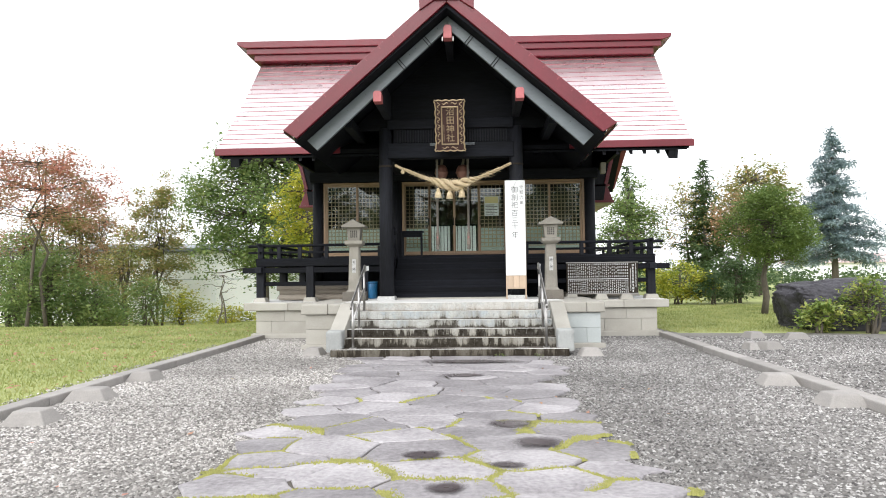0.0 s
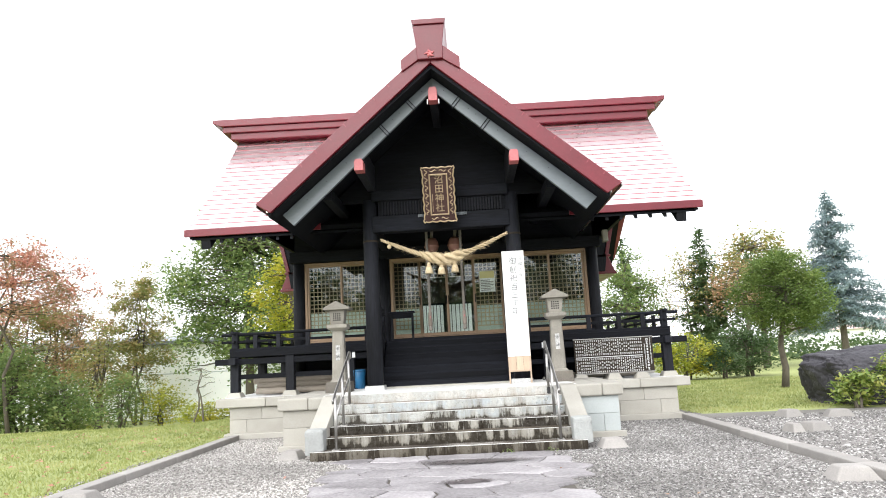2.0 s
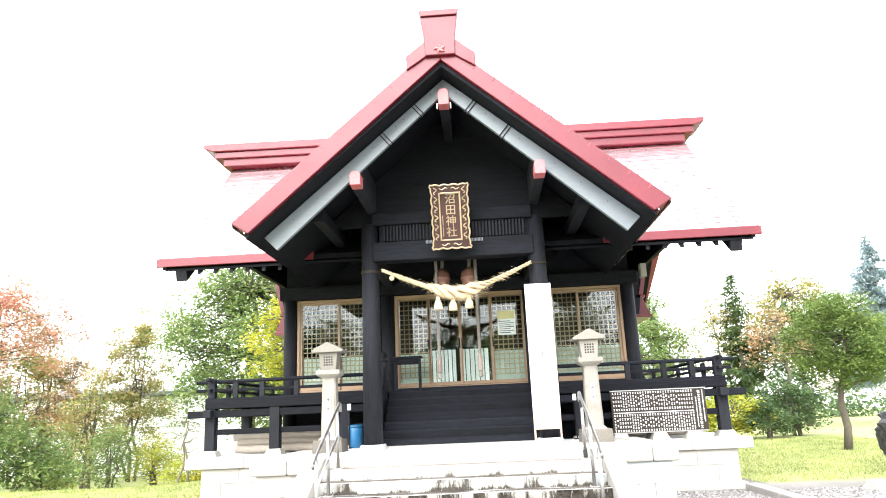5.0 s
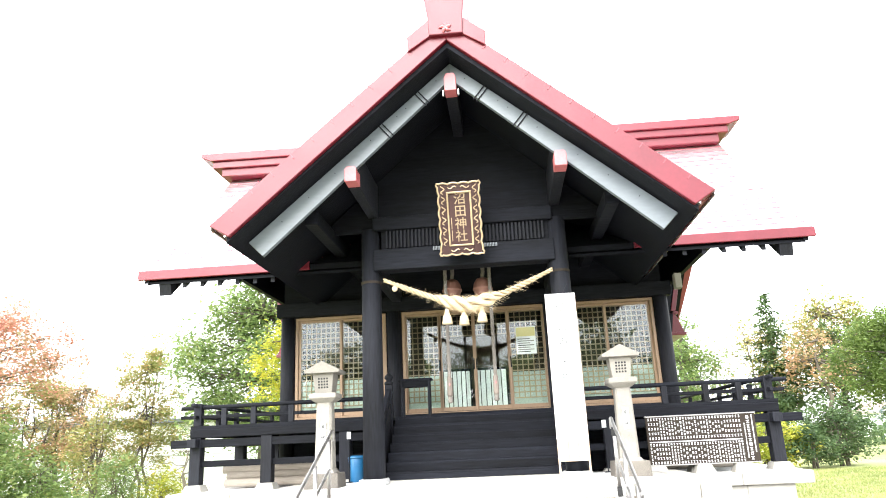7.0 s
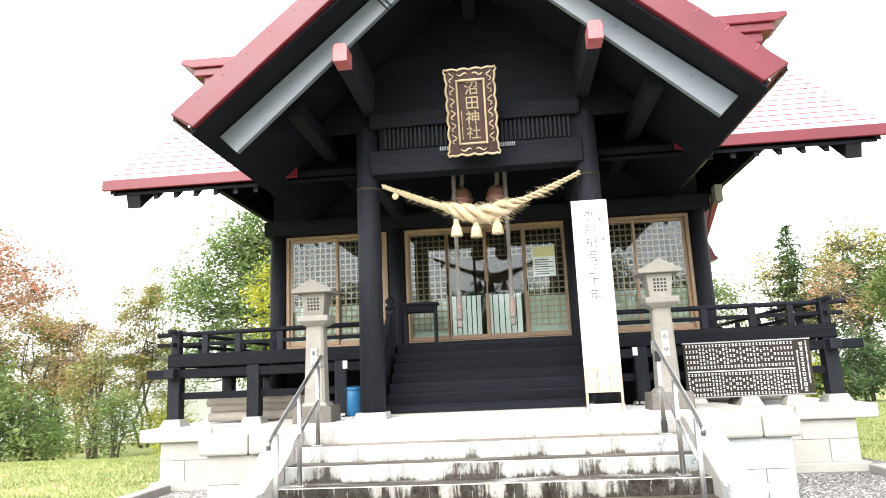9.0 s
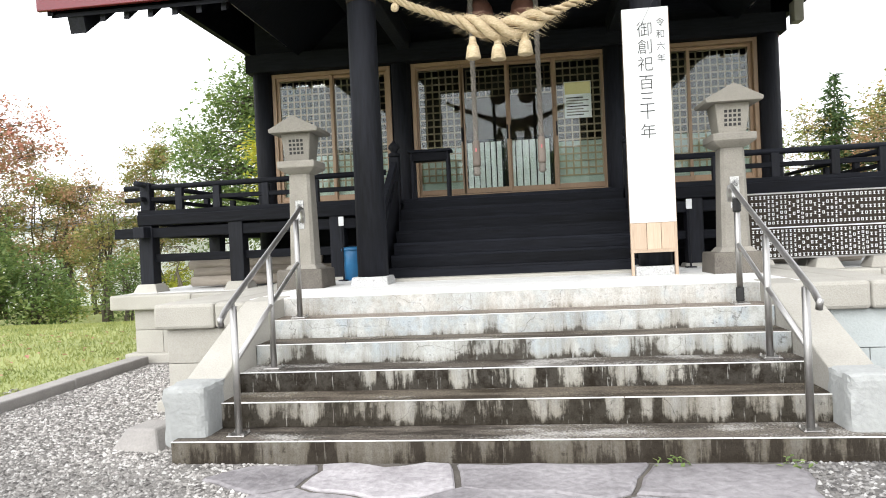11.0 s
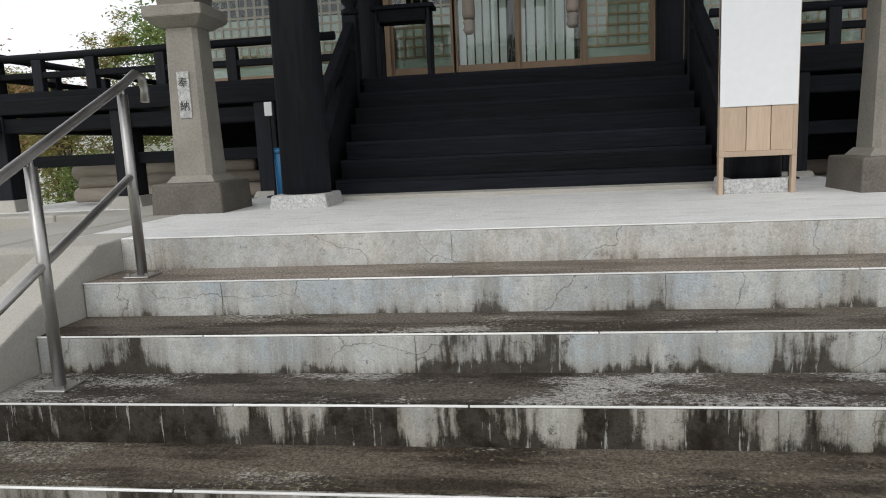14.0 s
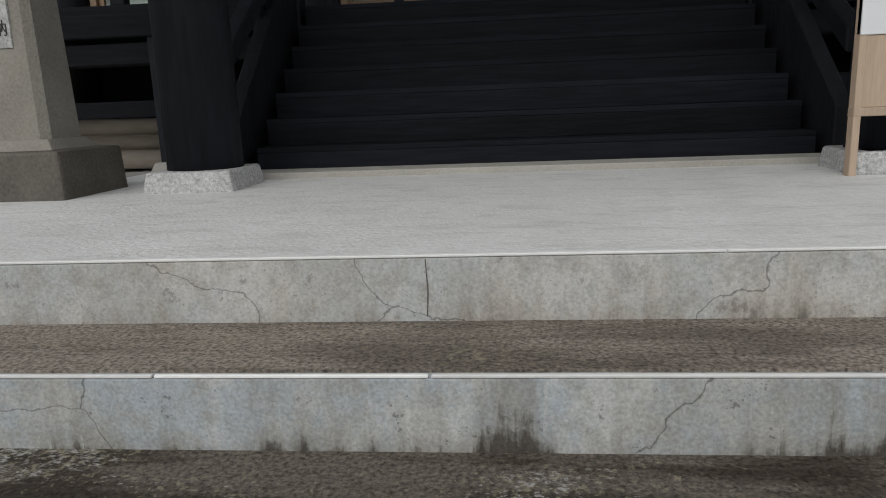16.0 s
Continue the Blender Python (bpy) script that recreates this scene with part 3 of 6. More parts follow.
platform = thing("stair_platform", (SX, 17.5, 0), "pale concrete stair platform between two block wings", "platform", kind="structure")
part("slab", box(-2.42 + SX, 2.42 + SX, 16.57, 19.4, 0.5, PLAT, 0.012), SLAB_TOP, platform)
for sgn in (-1, 1):
    xa, xb = sorted((SX + sgn * 2.35, SX + sgn * 3.13))
    part("wing_core", box(xa, xb, 16.45, 19.2, -0.05, 0.74), CONCRETE, platform)
    xc = (xa + xb) / 2 + 0.1
    part("coping", box(xa - (0.09 if sgn < 0 else 0), xc - 0.002, 16.33, 19.3, 0.745, PLAT - 0.002, 0.03), CONCRETE, platform)
    part("coping", box(xc + 0.002, xb + (0.09 if sgn > 0 else 0), 16.33, 19.3, 0.745, PLAT - 0.002, 0.03), CONCRETE, platform)
    m = CONCRETE_BLUE if sgn > 0 else CONCRETE
    part("block", box(xa, xb, 16.40, 16.46, 0.43, 0.742, 0.005), m, platform)
    part("block", box(xa, xc - 0.003, 16.40, 16.46, 0.11, 0.425, 0.005), m, platform)
    part("block", box(xc + 0.003, xb, 16.40, 16.46, 0.11, 0.425, 0.005), m, platform)
    part("plinth", box(xa - 0.08, xb + 0.08, 16.3, 16.42, -0.05, 0.11, 0.012), CONCRETE, platform)
    xo = xa - 0.01 if sgn < 0 else xb - 0.05
    part("block", box(xo, xo + 0.06, 16.46, 19.1, 0.11, 0.742, 0.005), m, platform)

steps = thing("concrete_steps", (SX, 15.7, 0), "six wide worn concrete steps with dark water stains", "steps", kind="structure")
GOING, RISE = 0.34, 0.159
STEP_Z = (0.162, 0.341, 0.491, 0.651, 0.812, PLAT)
for k in range(6):
    y = 16.565 - GOING * (5 - k)
    z = STEP_Z[k]
    w = 2.27 if k == 0 else 2.07
    back = 19.3 if k == 5 else y + GOING + 0.02
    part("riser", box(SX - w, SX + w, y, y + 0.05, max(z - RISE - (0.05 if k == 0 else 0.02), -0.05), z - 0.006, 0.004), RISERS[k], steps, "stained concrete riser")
    if k < 5:
        part("tread", box(SX - w, SX + w, y + 0.03, back, z - 0.12, z, 0.0), TREADS[k], steps, "damp dark concrete tread")
    cuts = [-w - 0.002] + [w * (q + 0.16 * math.sin(9.1 * k + 5 * q)) for q in (-0.55, 0.0, 0.5)] + [w + 0.002]
    for a, b in zip(cuts, cuts[1:]):
        part("nosing", box(SX + a + 0.003, SX + b - 0.003, y - 0.002, y + 0.008, z - 0.005, z + 0.002, 0.002), NOSING, steps, "pale worn nosing strip")
for k, x in ((5, -0.42), (4, 0.52), (4, -1.45), (3, -0.5), (3, 1.25), (2, -0.9), (2, 0.75), (1, 0.1), (1, -1.3), (0, -0.1), (0, 1.1)):
    y = 16.565 - GOING * (5 - k)
    z = STEP_Z[k]
    bm = prism([(x - 0.002, z - 0.15), (x + 0.001, z - 0.15), (x + 0.005, z - 0.09), (x + 0.001, z - 0.009), (x - 0.001, z - 0.009), (x + 0.002, z - 0.09)], "y", y - 0.0015, y + 0.01)
    part("joint", bm, LANTERN_BASE, steps, "dark vertical joint in a riser")
for sgn in (-1, 1):
    xa, xb = sorted((SX + sgn * 2.075, SX + sgn * 2.37))
    prof = [(15.22, 0.10), (15.22, 0.47), (16.38, 0.97), (16.75, 0.985), (16.75, 0.10)]
    part("cheek_wall", prism(prof, "x", xa, xb, 0.012), CONCRETE, steps, "sloping concrete cheek wall")
    foot = box(xa - 0.012, xb + 0.012, 14.96, 15.30, 0.10, 0.515)
    bmesh.ops.subdivide_edges(foot, edges=foot.edges[:], cuts=9, use_grid_fill=True)
    for q in foot.verts:
        p3 = q.co.copy()
        near = sorted((min(p3.x - xa + 0.012, xb + 0.012 - p3.x), min(p3.y - 14.96, 15.30 - p3.y), 0.515 - p3.z))
        wear = 0.028 * max(0.0, 1 - (near[0] + near[1]) / 0.05) * (0.7 + 0.9 * noise.noise(p3 * 9))
        q.co += (Vector(((xa + xb) / 2, 15.13, 0.3)) - p3).normalized() * wear + noise.noise_vector(p3 * 14) * 0.003
    part("foot_block", foot, FOOT_STONE, steps, "worn bluish cement foot block")

# ---- flagstone path ----
path_bed = part("path_bed", box(-1.45, 1.55, -12, 14.84, -0.05, 0.018), surface("joint_soil", (0.045, 0.04, 0.034), (0.13, 0.115, 0.10), 5, 0.95, 0.6, 60), None)
tagged(path_bed, "dark soil bed of the flagstone path", "path", kind="structure")


def cells(x0, x1, y0, y1, n, rng, stretch=1.35):
    """Irregular flags: Voronoi cells, found by cutting a box by half planes."""
    pts = []
    while len(pts) < n:
        p = np.array((rng.uniform(x0, x1), rng.uniform(y0, y1)))
        if all(math.hypot((p[0] - q[0]) / stretch, p[1] - q[1]) > 0.46 for q in pts[-400:]):
            pts.append(p)
        elif rng.random() < 0.002:
            pts.append(p)
    out = []
    inside = len(pts)
    y = y0
    while y < y1:
        pts += [np.array((x0 - rng.uniform(0.12, 0.5), y + rng.uniform(-0.1, 0.1))), np.array((x1 + rng.uniform(0.12, 0.5), y + rng.uniform(-0.1, 0.1)))]
        y += 0.42
    for i, p in enumerate(pts[:inside]):
        poly = [(x0 - 0.3, y0), (x1 + 0.3, y0), (x1 + 0.3, y1), (x0 - 0.3, y1)]
        for j, q in enumerate(pts):
            if i == j or abs(q[1] - p[1]) > 2.5:
                continue
            mid, d = (p + q) / 2, np.array(((q[0] - p[0]) / stretch ** 2, q[1] - p[1]))
            d = d / np.linalg.norm(d)
            side = [(v[0] - mid[0]) * d[0] + (v[1] - mid[1]) * d[1] for v in poly]
            cut = []
            for k in range(len(poly)):
                a, b, sa, sb = poly[k], poly[(k + 1) % len(poly)], side[k], side[(k + 1) % len(poly)]
                if sa <= 0:
                    cut.append(a)
                if sa * sb < 0:
                    t = sa / (sa - sb)
                    cut.append((a[0] + t * (b[0] - a[0]), a[1] + t * (b[1] - a[1])))
            poly = cut
            if len(poly) < 3:
                break
        if len(poly) >= 3:
            out.append((p, poly))
    return out


def inset(poly, d):
    c = np.mean(poly, axis=0)
    out = []
    for v in poly:
        w = np.array(v) - c
        out.append(c + w * max(0.3, 1 - d / max(np.linalg.norm(w), 0.05)))
    return out


rng = random.Random(5)
flags = thing("flagstone_path", (0, 8, 0), "crazy paving of purplish grey flagstones with mossy joints", "path", kind="structure")
joints = []
for p, poly in cells(-1.66, 1.72, 0.0, 14.8, 128, rng):
    n = len(poly)
    rough_poly = []
    for k in range(n):
        a, b = np.array(poly[k]), np.array(poly[(k + 1) % n])
        rough_poly.append(a)
        pieces = max(1, int(np.linalg.norm(b - a) / 0.13))
        for w in range(1, pieces):
            # both neighbours share this wavering edge
            e = a + (b - a) * w / pieces
            j = Vector((e[0] * 3.1, e[1] * 3.1, 0.0))
            rough_poly.append(e + 0.085 * np.array((noise.noise(j), noise.noise(j + Vector((7, 3, 1))))))
        joints.append((a, b))
    h = 0.038 + rng.uniform(-0.007, 0.009)
    tilt = (rng.uniform(-0.008, 0.008), rng.uniform(-0.008, 0.008))
    o, t = inset(rough_poly, 0.010 + rng.uniform(0, 0.014)), inset(rough_poly, 0.026 + rng.uniform(0, 0.012))
    k = len(o)
    vs = [(v[0], v[1], 0.0) for v in o] + [(v[0], v[1], h - 0.012) for v in o] + [(v[0], v[1], h + (v[0] - p[0]) * tilt[0] + (v[1] - p[1]) * tilt[1]) for v in t]
    fs = [[i, (i + 1) % k, k + (i + 1) % k, k + i] for i in range(k)] + [[k + i, k + (i + 1) % k, 2 * k + (i + 1) % k, 2 * k + i] for i in range(k)] + [list(range(2 * k, 3 * k))]
    raw("flagstone", vs, fs, PAVING, flags)

# moss tufts along the joints
mv, mf = [], []
for a, b in joints:
    if not (4.0 < a[1] < 10.5) or rng.random() < (0.58 if 5.5 < a[1] < 9.2 else 0.92):
        continue
    reach, width = rng.uniform(0.35, 1.0), rng.choice((0.014, 0.026, 0.042))
    for s in range(int(70 + 4200 * width)):
        t = rng.random() * reach
        c = a + (b - a) * t + np.array((rng.gauss(0, width), rng.gauss(0, width)))
        r, h = rng.uniform(0.008, 0.024), rng.uniform(0.004, 0.016)
        k0 = len(mv)
        sd = 5
        ph = rng.random() * 6
        mv += [(c[0] + r * math.cos(ph + 6.283 * q / sd) * rng.uniform(0.7, 1.3), c[1] + r * math.sin(ph + 6.283 * q / sd) * rng.uniform(0.7, 1.3), 0.024) for q in range(sd)]
        mv.append((c[0], c[1], 0.034 + h))
        mf += [[k0 + q, k0 + (q + 1) % sd, k0 + sd] for q in range(sd)]
tagged(raw("moss", mv, mf, MOSS, None), "yellow-green moss growing in the path joints", "moss", kind="stuff")

# ---- shrine hall ----
HX = -0.13
PX = -0.04
hall = thing("shrine_hall", (HX, 24, 0.9), "black timber shrine hall with a red metal roof", "shrine")
FY = 21.05
DECK = 2.04


def part_box(name, parent, material, x0, x1, y0, y1, z0, z1, bevel=0.01, label=""):
    return part(name, box(x0, x1, y0, y1, z0, z1, bevel), material, parent, label)


# body walls
part_box("front_wall_upper", hall, BLACK_BOARD, -4.1, 3.72, FY, FY + 0.15, 4.2, 6.3, 0)
part_box("front_wall_base", hall, BLACK_BOARD, -4.1, 3.72, FY, FY + 0.15, 0.9, 2.11, 0)
for a, b in ((-4.1, -3.84), (-1.93, -1.6), (1.30, 1.58), (3.50, 3.72)):
    part_box("wall_pier", hall, BLACK_WOOD, a, b, FY - 0.001, FY + 0.149, 2.11, 4.2, 0)
part_box("side_wall", hall, BLACK_BOARD, -4.1, -3.95, FY + 0.15, 27.5, 0.9, 6.3, 0)
part_box("side_wall", hall, BLACK_BOARD, 3.57, 3.72, FY + 0.15, 27.5, 0.9, 6.3, 0)
part_box("back_wall", hall, BLACK_BOARD, -4.1, 3.72, 27.5, 27.65, 0.9, 6.3, 0)
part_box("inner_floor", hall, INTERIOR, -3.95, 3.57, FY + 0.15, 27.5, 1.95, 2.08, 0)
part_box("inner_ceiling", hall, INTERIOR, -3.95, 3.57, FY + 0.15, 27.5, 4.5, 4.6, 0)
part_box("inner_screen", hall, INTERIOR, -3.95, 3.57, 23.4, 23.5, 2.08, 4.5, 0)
for x in (-4.0, -1.76, 1.45, 3.65):
    part("wall_post", tube([(x, FY - 0.02, 0.9), (x, FY - 0.02, 4.25)], 0.145, 14), BLACK_WOOD, hall, smooth=True)
part_box("head_beam", hall, BLACK_BOARD, -4.2, 3.86, FY - 0.2, FY + 0.05, 4.2, 4.48, 0.012)
part_box("sill_beam", hall, BLACK_BOARD, -4.1, 3.72, FY - 0.12, FY + 0.02, 2.0, 2.12, 0.01)


def lattice(parent, x0, x1, z0, z1, y, pitch=0.105, bar=0.022):
    bm = bmesh.new()
    nx, nz = max(2, round((x1 - x0) / pitch)), max(2, round((z1 - z0) / pitch))
    for i in range(nx + 1):
        x = x0 + (x1 - x0) * i / nx
        box(x - bar / 2, x + bar / 2, y, y + 0.018, z0, z1, 0, bm)
    for i in range(nz + 1):
        z = z0 + (z1 - z0) * i / nz
        box(x0, x1, y + 0.002, y + 0.02, z - bar / 2, z + bar / 2, 0, bm)
    return part("lattice", bm, LATTICE_WOOD, parent, "fine brown wooden grid")


def window(name, x0, x1, z0, z1, low):
    w = part(name, box(x0 - 0.0, x1, FY - 0.03, FY + 0.08, z0 - 0.05, z0, 0.006), FRAME_WOOD, hall, "brown framed sliding window before a wooden lattice")
    bm = bmesh.new()
    box(x0, x0 + 0.06, FY - 0.03, FY + 0.1, z0, z1, 0.005, bm)
    box(x1 - 0.06, x1, FY - 0.03, FY + 0.1, z0, z1, 0.005, bm)
    box(x0 + 0.06, x1 - 0.06, FY - 0.03, FY + 0.1, z1 - 0.06, z1, 0.005, bm)
    part("outer_frame", bm, FRAME_WOOD, w)
    return w


def sash_parts(w, x0, x1, z0, z1, y, low, with_lattice=True):
    """A sash's pieces straight under the window, two levels in all."""
    stile = 0.05
    bm = bmesh.new()
    box(x0, x0 + stile, y, y + 0.035, z0, z1, 0.004, bm)
    box(x1 - stile, x1, y, y + 0.035, z0, z1, 0.004, bm)
    box(x0 + stile, x1 - stile, y, y + 0.035, z0, z0 + 0.075, 0.004, bm)
    box(x0 + stile, x1 - stile, y, y + 0.035, z1 - stile, z1, 0.004, bm)
    part("sash_frame", bm, FRAME_WOOD, w, "brown sliding sash frame")
    g = part("pane", box(x0 + stile, x1 - stile, y + 0.015, y + 0.02, z0 + 0.075, z1 - stile), GLASS, w, "clear reflecting glass pane")
    g.visible_shadow = False
    if with_lattice:
        lattice(w, x0 + stile, x1 - stile, z0 + (z1 - z0) * low, z1 - stile, y + 0.06)
        part("frosted_panel", box(x0 + 0.02, x1 - 0.02, y + 0.085, y + 0.092, z0 + 0.03, z0 + (z1 - z0) * (low + 0.26)), FROSTED, w, "pale frosted lower panel")


for x0, x1 in ((-3.84, -1.93), (1.58, 3.50)):
    w = window("window", x0, x1, 2.16, 4.19, 0.4)
    mid = (x0 + x1) / 2
    sash_parts(w, x0 + 0.06, mid + 0.02, 2.165, 4.13, FY + 0.01, 0.1)
    sash_parts(w, mid - 0.02, x1 - 0.06, 2.165, 4.13, FY + 0.05, 0.1)

door = window("sliding_door", -1.6, 1.36, 2.14, 4.19, 0.3)
door["label"] = "brown sliding glass door before white slatted panels"
dx = [-1.54, -0.83, -0.13, 0.57, 1.30]
for k, (a, b) in enumerate(zip(dx, dx[1:])):
    y = FY + (0.01, 0.01, 0.046, 0.01)[k]
    sash_parts(door, a - 0.015, b + 0.015, 2.15, 4.13, y, 0.1, k in (0, 3))
    part("pull", box(b - 0.035 if k < 2 else a + 0.01, b - 0.01 if k < 2 else a + 0.035, y - 0.006, y, 2.95, 3.17, 0.004), BLACK_WOOD, door, "black recessed door pull")
for a, b in ((-0.79, -0.25), (-0.15, 0.48)):
    n = 6
    for i in range(n):
        u = a + (b - a) * i / n
        part("white_slat", box(u + 0.009, u + (b - a) / n - 0.009, FY + 0.085, FY + 0.098, 2.2, 2.93, 0.003), PAPER, door, "white upright slat")
    part("slat_backing", box(a - 0.03, b + 0.03, FY + 0.101, FY + 0.112, 2.12, 2.98, 0.004), BLACK_WOOD, door)
lattice(door, -0.78, 0.54, 3.68, 4.1, FY + 0.3)
# notice behind the door glass
notice = thing("paper_notice", (0.92, FY + 0.03, 3.45), "yellow and white printed paper notice taped inside the door", "notice")
part("sheet", box(0.72, 1.12, FY + 0.028, FY + 0.032, 3.2, 3.75), PAPER, notice)
part("header", box(0.73, 1.11, FY + 0.024, FY + 0.027, 3.56, 3.74), surface("pale_yellow_print", (0.62, 0.58, 0.25), (0.7, 0.66, 0.35), 6, 0.6), notice)
for k in range(7):
    part("text_bar", box(0.75, 1.0 + 0.08 * (k % 2), FY + 0.0245, FY + 0.027, 3.24 + 0.043 * k, 3.255 + 0.043 * k), INK if k % 3 == 0 else LANTERN_STONE, notice)

# ---- main roof ----
EY, EZ, RY, RZ = 18.74, 4.80, 23.55, 8.47


def roof_z(s):
    return EZ + (RZ - EZ) * (0.87 * s + 0.13 * s * s)


def half_w(s):
    return 5.92 + 0.36 * s


main_roof = part("main_roof", prism([(EY + 0.02, EZ - 0.16), (EY + 0.02, EZ - 0.06), *[(EY + (RY - EY) * s, roof_z(s) - 0.06) for s in (0.25, 0.5, 0.75, 1.0)], (2 * RY - EY, EZ - 0.06), (2 * RY - EY, EZ - 0.16), (RY, RZ - 0.3)], "x", HX - 5.85, HX + 5.85), BLACK_BOARD, hall, "red sheet-metal roof laid in courses")
N = 19
for side in (0, 1):
    for k in range(N):
        s0, s1 = k / N, (k + 1) / N
        y0, y1 = EY + (RY - EY) * s0, EY + (RY - EY) * s1
        if side:
            y0, y1 = 2 * RY - y0, 2 * RY - y1
        # the front courses stop where the porch roof runs into them
        cut = 3.5 * (1 - (roof_z(s1) - 4.63) / 3.0) - 0.22
        spans = [(-1, 1)] if side or cut < 0.1 else [(-1, PX - cut - HX), (PX + cut - HX, 1)]
        for a, b in spans:
            xa0, xa1 = (HX - half_w(s0), HX - half_w(s1)) if a == -1 else (HX + a, HX + a)
            xb0, xb1 = (HX + half_w(s0), HX + half_w(s1)) if b == 1 else (HX + b, HX + b)
            vs = [(xa0, y0, roof_z(s0) + 0.02), (xb0, y0, roof_z(s0) + 0.02), (xa1, y1, roof_z(s1) + 0.004), (xb1, y1, roof_z(s1) + 0.004),
                  (xa0, y0, roof_z(s0) - 0.05), (xb0, y0, roof_z(s0) - 0.05), (xa1, y1, roof_z(s1) - 0.05), (xb1, y1, roof_z(s1) - 0.05)]
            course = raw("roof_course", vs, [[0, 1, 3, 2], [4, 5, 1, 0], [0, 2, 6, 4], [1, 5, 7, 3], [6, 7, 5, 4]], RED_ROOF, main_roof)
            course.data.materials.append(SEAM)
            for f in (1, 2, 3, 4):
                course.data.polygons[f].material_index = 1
for sgn in (-1, 1):
    part("rake_board", prism([(EY + 0.02, EZ - 0.22), (EY + 0.02, EZ - 0.06), (RY, RZ - 0.16), (RY, RZ - 0.36)], "x", HX + sgn * 5.8 - 0.04, HX + sgn * 5.8 + 0.04), BLACK_BOARD, main_roof)
for xa, xb in ((HX - 5.95, PX - 2.85), (PX + 2.85, HX + 5.95)):
    part("eave_board", box(xa, xb, EY - 0.04, EY + 0.02, EZ - 0.165, EZ + 0.005, 0.01), RED_METAL, main_roof, "dark red eave fascia")
part("soffit", prism([(EY + 0.05, EZ - 0.24), (EY + 0.05, EZ - 0.19), (21.1, 6.45), (21.1, 6.38)], "x", HX - 5.8, HX + 5.8), BLACK_BOARD, main_roof)
for x in [HX + sgn * (5.78 - 0.33 * k) for sgn in (-1, 1) for k in range(1, 8)]:
    part("rafter", prism([(EY + 0.1, EZ - 0.32), (EY + 0.1, EZ - 0.22), (21.0, 6.38), (21.0, 6.24)], "x", x - 0.035, x + 0.035), BLACK_WOOD, main_roof)
for sgn in (-1, 1):
    part("verge_purlin", prism([(EY + 0.12, EZ - 0.44), (EY + 0.06, EZ - 0.22), (21.0, 6.3), (21.0, 6.05)], "x", HX + sgn * 5.48 - 0.11, HX + sgn * 5.48 + 0.11), BLACK_WOOD, main_roof)
    part("gable_wall", prism([(19.2, 4.9), (RY, 8.3), (28.0, 4.9)], "x", HX + sgn * 4.6 - 0.05, HX + sgn * 4.6 + 0.05), BLACK_BOARD, hall)
RX = -0.24
for hw, z0, z1, d in ((6.30, 8.40, 8.60, 0.38), (6.52, 8.605, 8.78, 0.46)):
    # the long ridge sinks a little towards its east end
    part("ridge_course", prism([(RX - hw, z0 + 0.05), (RX + hw, z0 - 0.05), (RX + hw, z1 - 0.05), (RX - hw, z1 + 0.05)], "y", RY - d, RY + d, 0.015), RED_METAL, main_roof)
part("ridge_cap", prism([(RX - 6.56, 8.84), (RX + 6.56, 8.74), (RX + 6.81, 8.83), (RX + 6.81, 8.94), (RX - 6.81, 9.055), (RX - 6.81, 8.945)], "y", RY - 0.53, RY + 0.53, 0.015), RED_METAL, main_roof, "long red box ridge")
# red-clad side brackets under the eaves
for sgn in (-1, 1):
    cx = RX + sgn * 4.8
    out = cx + sgn * 0.52
    p = part("side_canopy", prism([(cx - sgn * 0.9, 4.45), (cx + sgn * 0.34, 4.45), (out, 3.99), (cx - sgn * 0.9, 3.99)], "y", 25.0, 29.0, 0.01), RED_METAL, hall, "red metal side canopy")
    part("canopy_edge", box(min(cx - sgn * 0.9, out + sgn * 0.03), max(cx - sgn * 0.9, out + sgn * 0.03), 24.96, 29.05, 3.91, 3.99, 0.01), RED_METAL, p)
    part("canopy_cap", box(min(cx - sgn * 0.9, cx + sgn * 0.4), max(cx - sgn * 0.9, cx + sgn * 0.4), 24.96, 29.05, 4.45, 4.53, 0.01), RED_METAL, p)
    part("corner_strip", prism([(cx + sgn * 0.22, 4.53), (cx + sgn * 0.34, 4.53), (cx + sgn * 0.62, 5.7), (cx + sgn * 0.5, 5.7)], "y", 24.92, 25.1, 0.006), RED_METAL, p)
    part("corner_bracket", prism([(cx - sgn * 0.9, 4.0), (cx + sgn * 0.2, 4.0), (cx + sgn * 0.48, 5.7), (cx - sgn * 0.9, 5.7)], "y", 24.96, 25.3, 0.01), BLACK_WOOD, p)

# ---- porch ----
PX = -0.07
porch = thing("shrine_porch", (PX, 18, 0.9), "black timber porch under a steep red gable roof", "porch")
TIPX, TIPZ, APEX = 3.5, 4.63, 7.63


def top_z(x):
    u = 1 - abs(x) / TIPX
    return TIPZ + (APEX - TIPZ) * u


def slope_strip(up0, up1, x_from=0.0, x_to=TIPX, sgn=1, n=6):
    """Outline of a band along one slope, between two depths under the roof line."""
    xs = [x_from + (x_to - x_from) * k / n for k in range(n + 1)]
    return [(PX + sgn * x, top_z(x) - up0) for x in xs] + [(PX + sgn * x, top_z(x) - up1) for x in reversed(xs)]


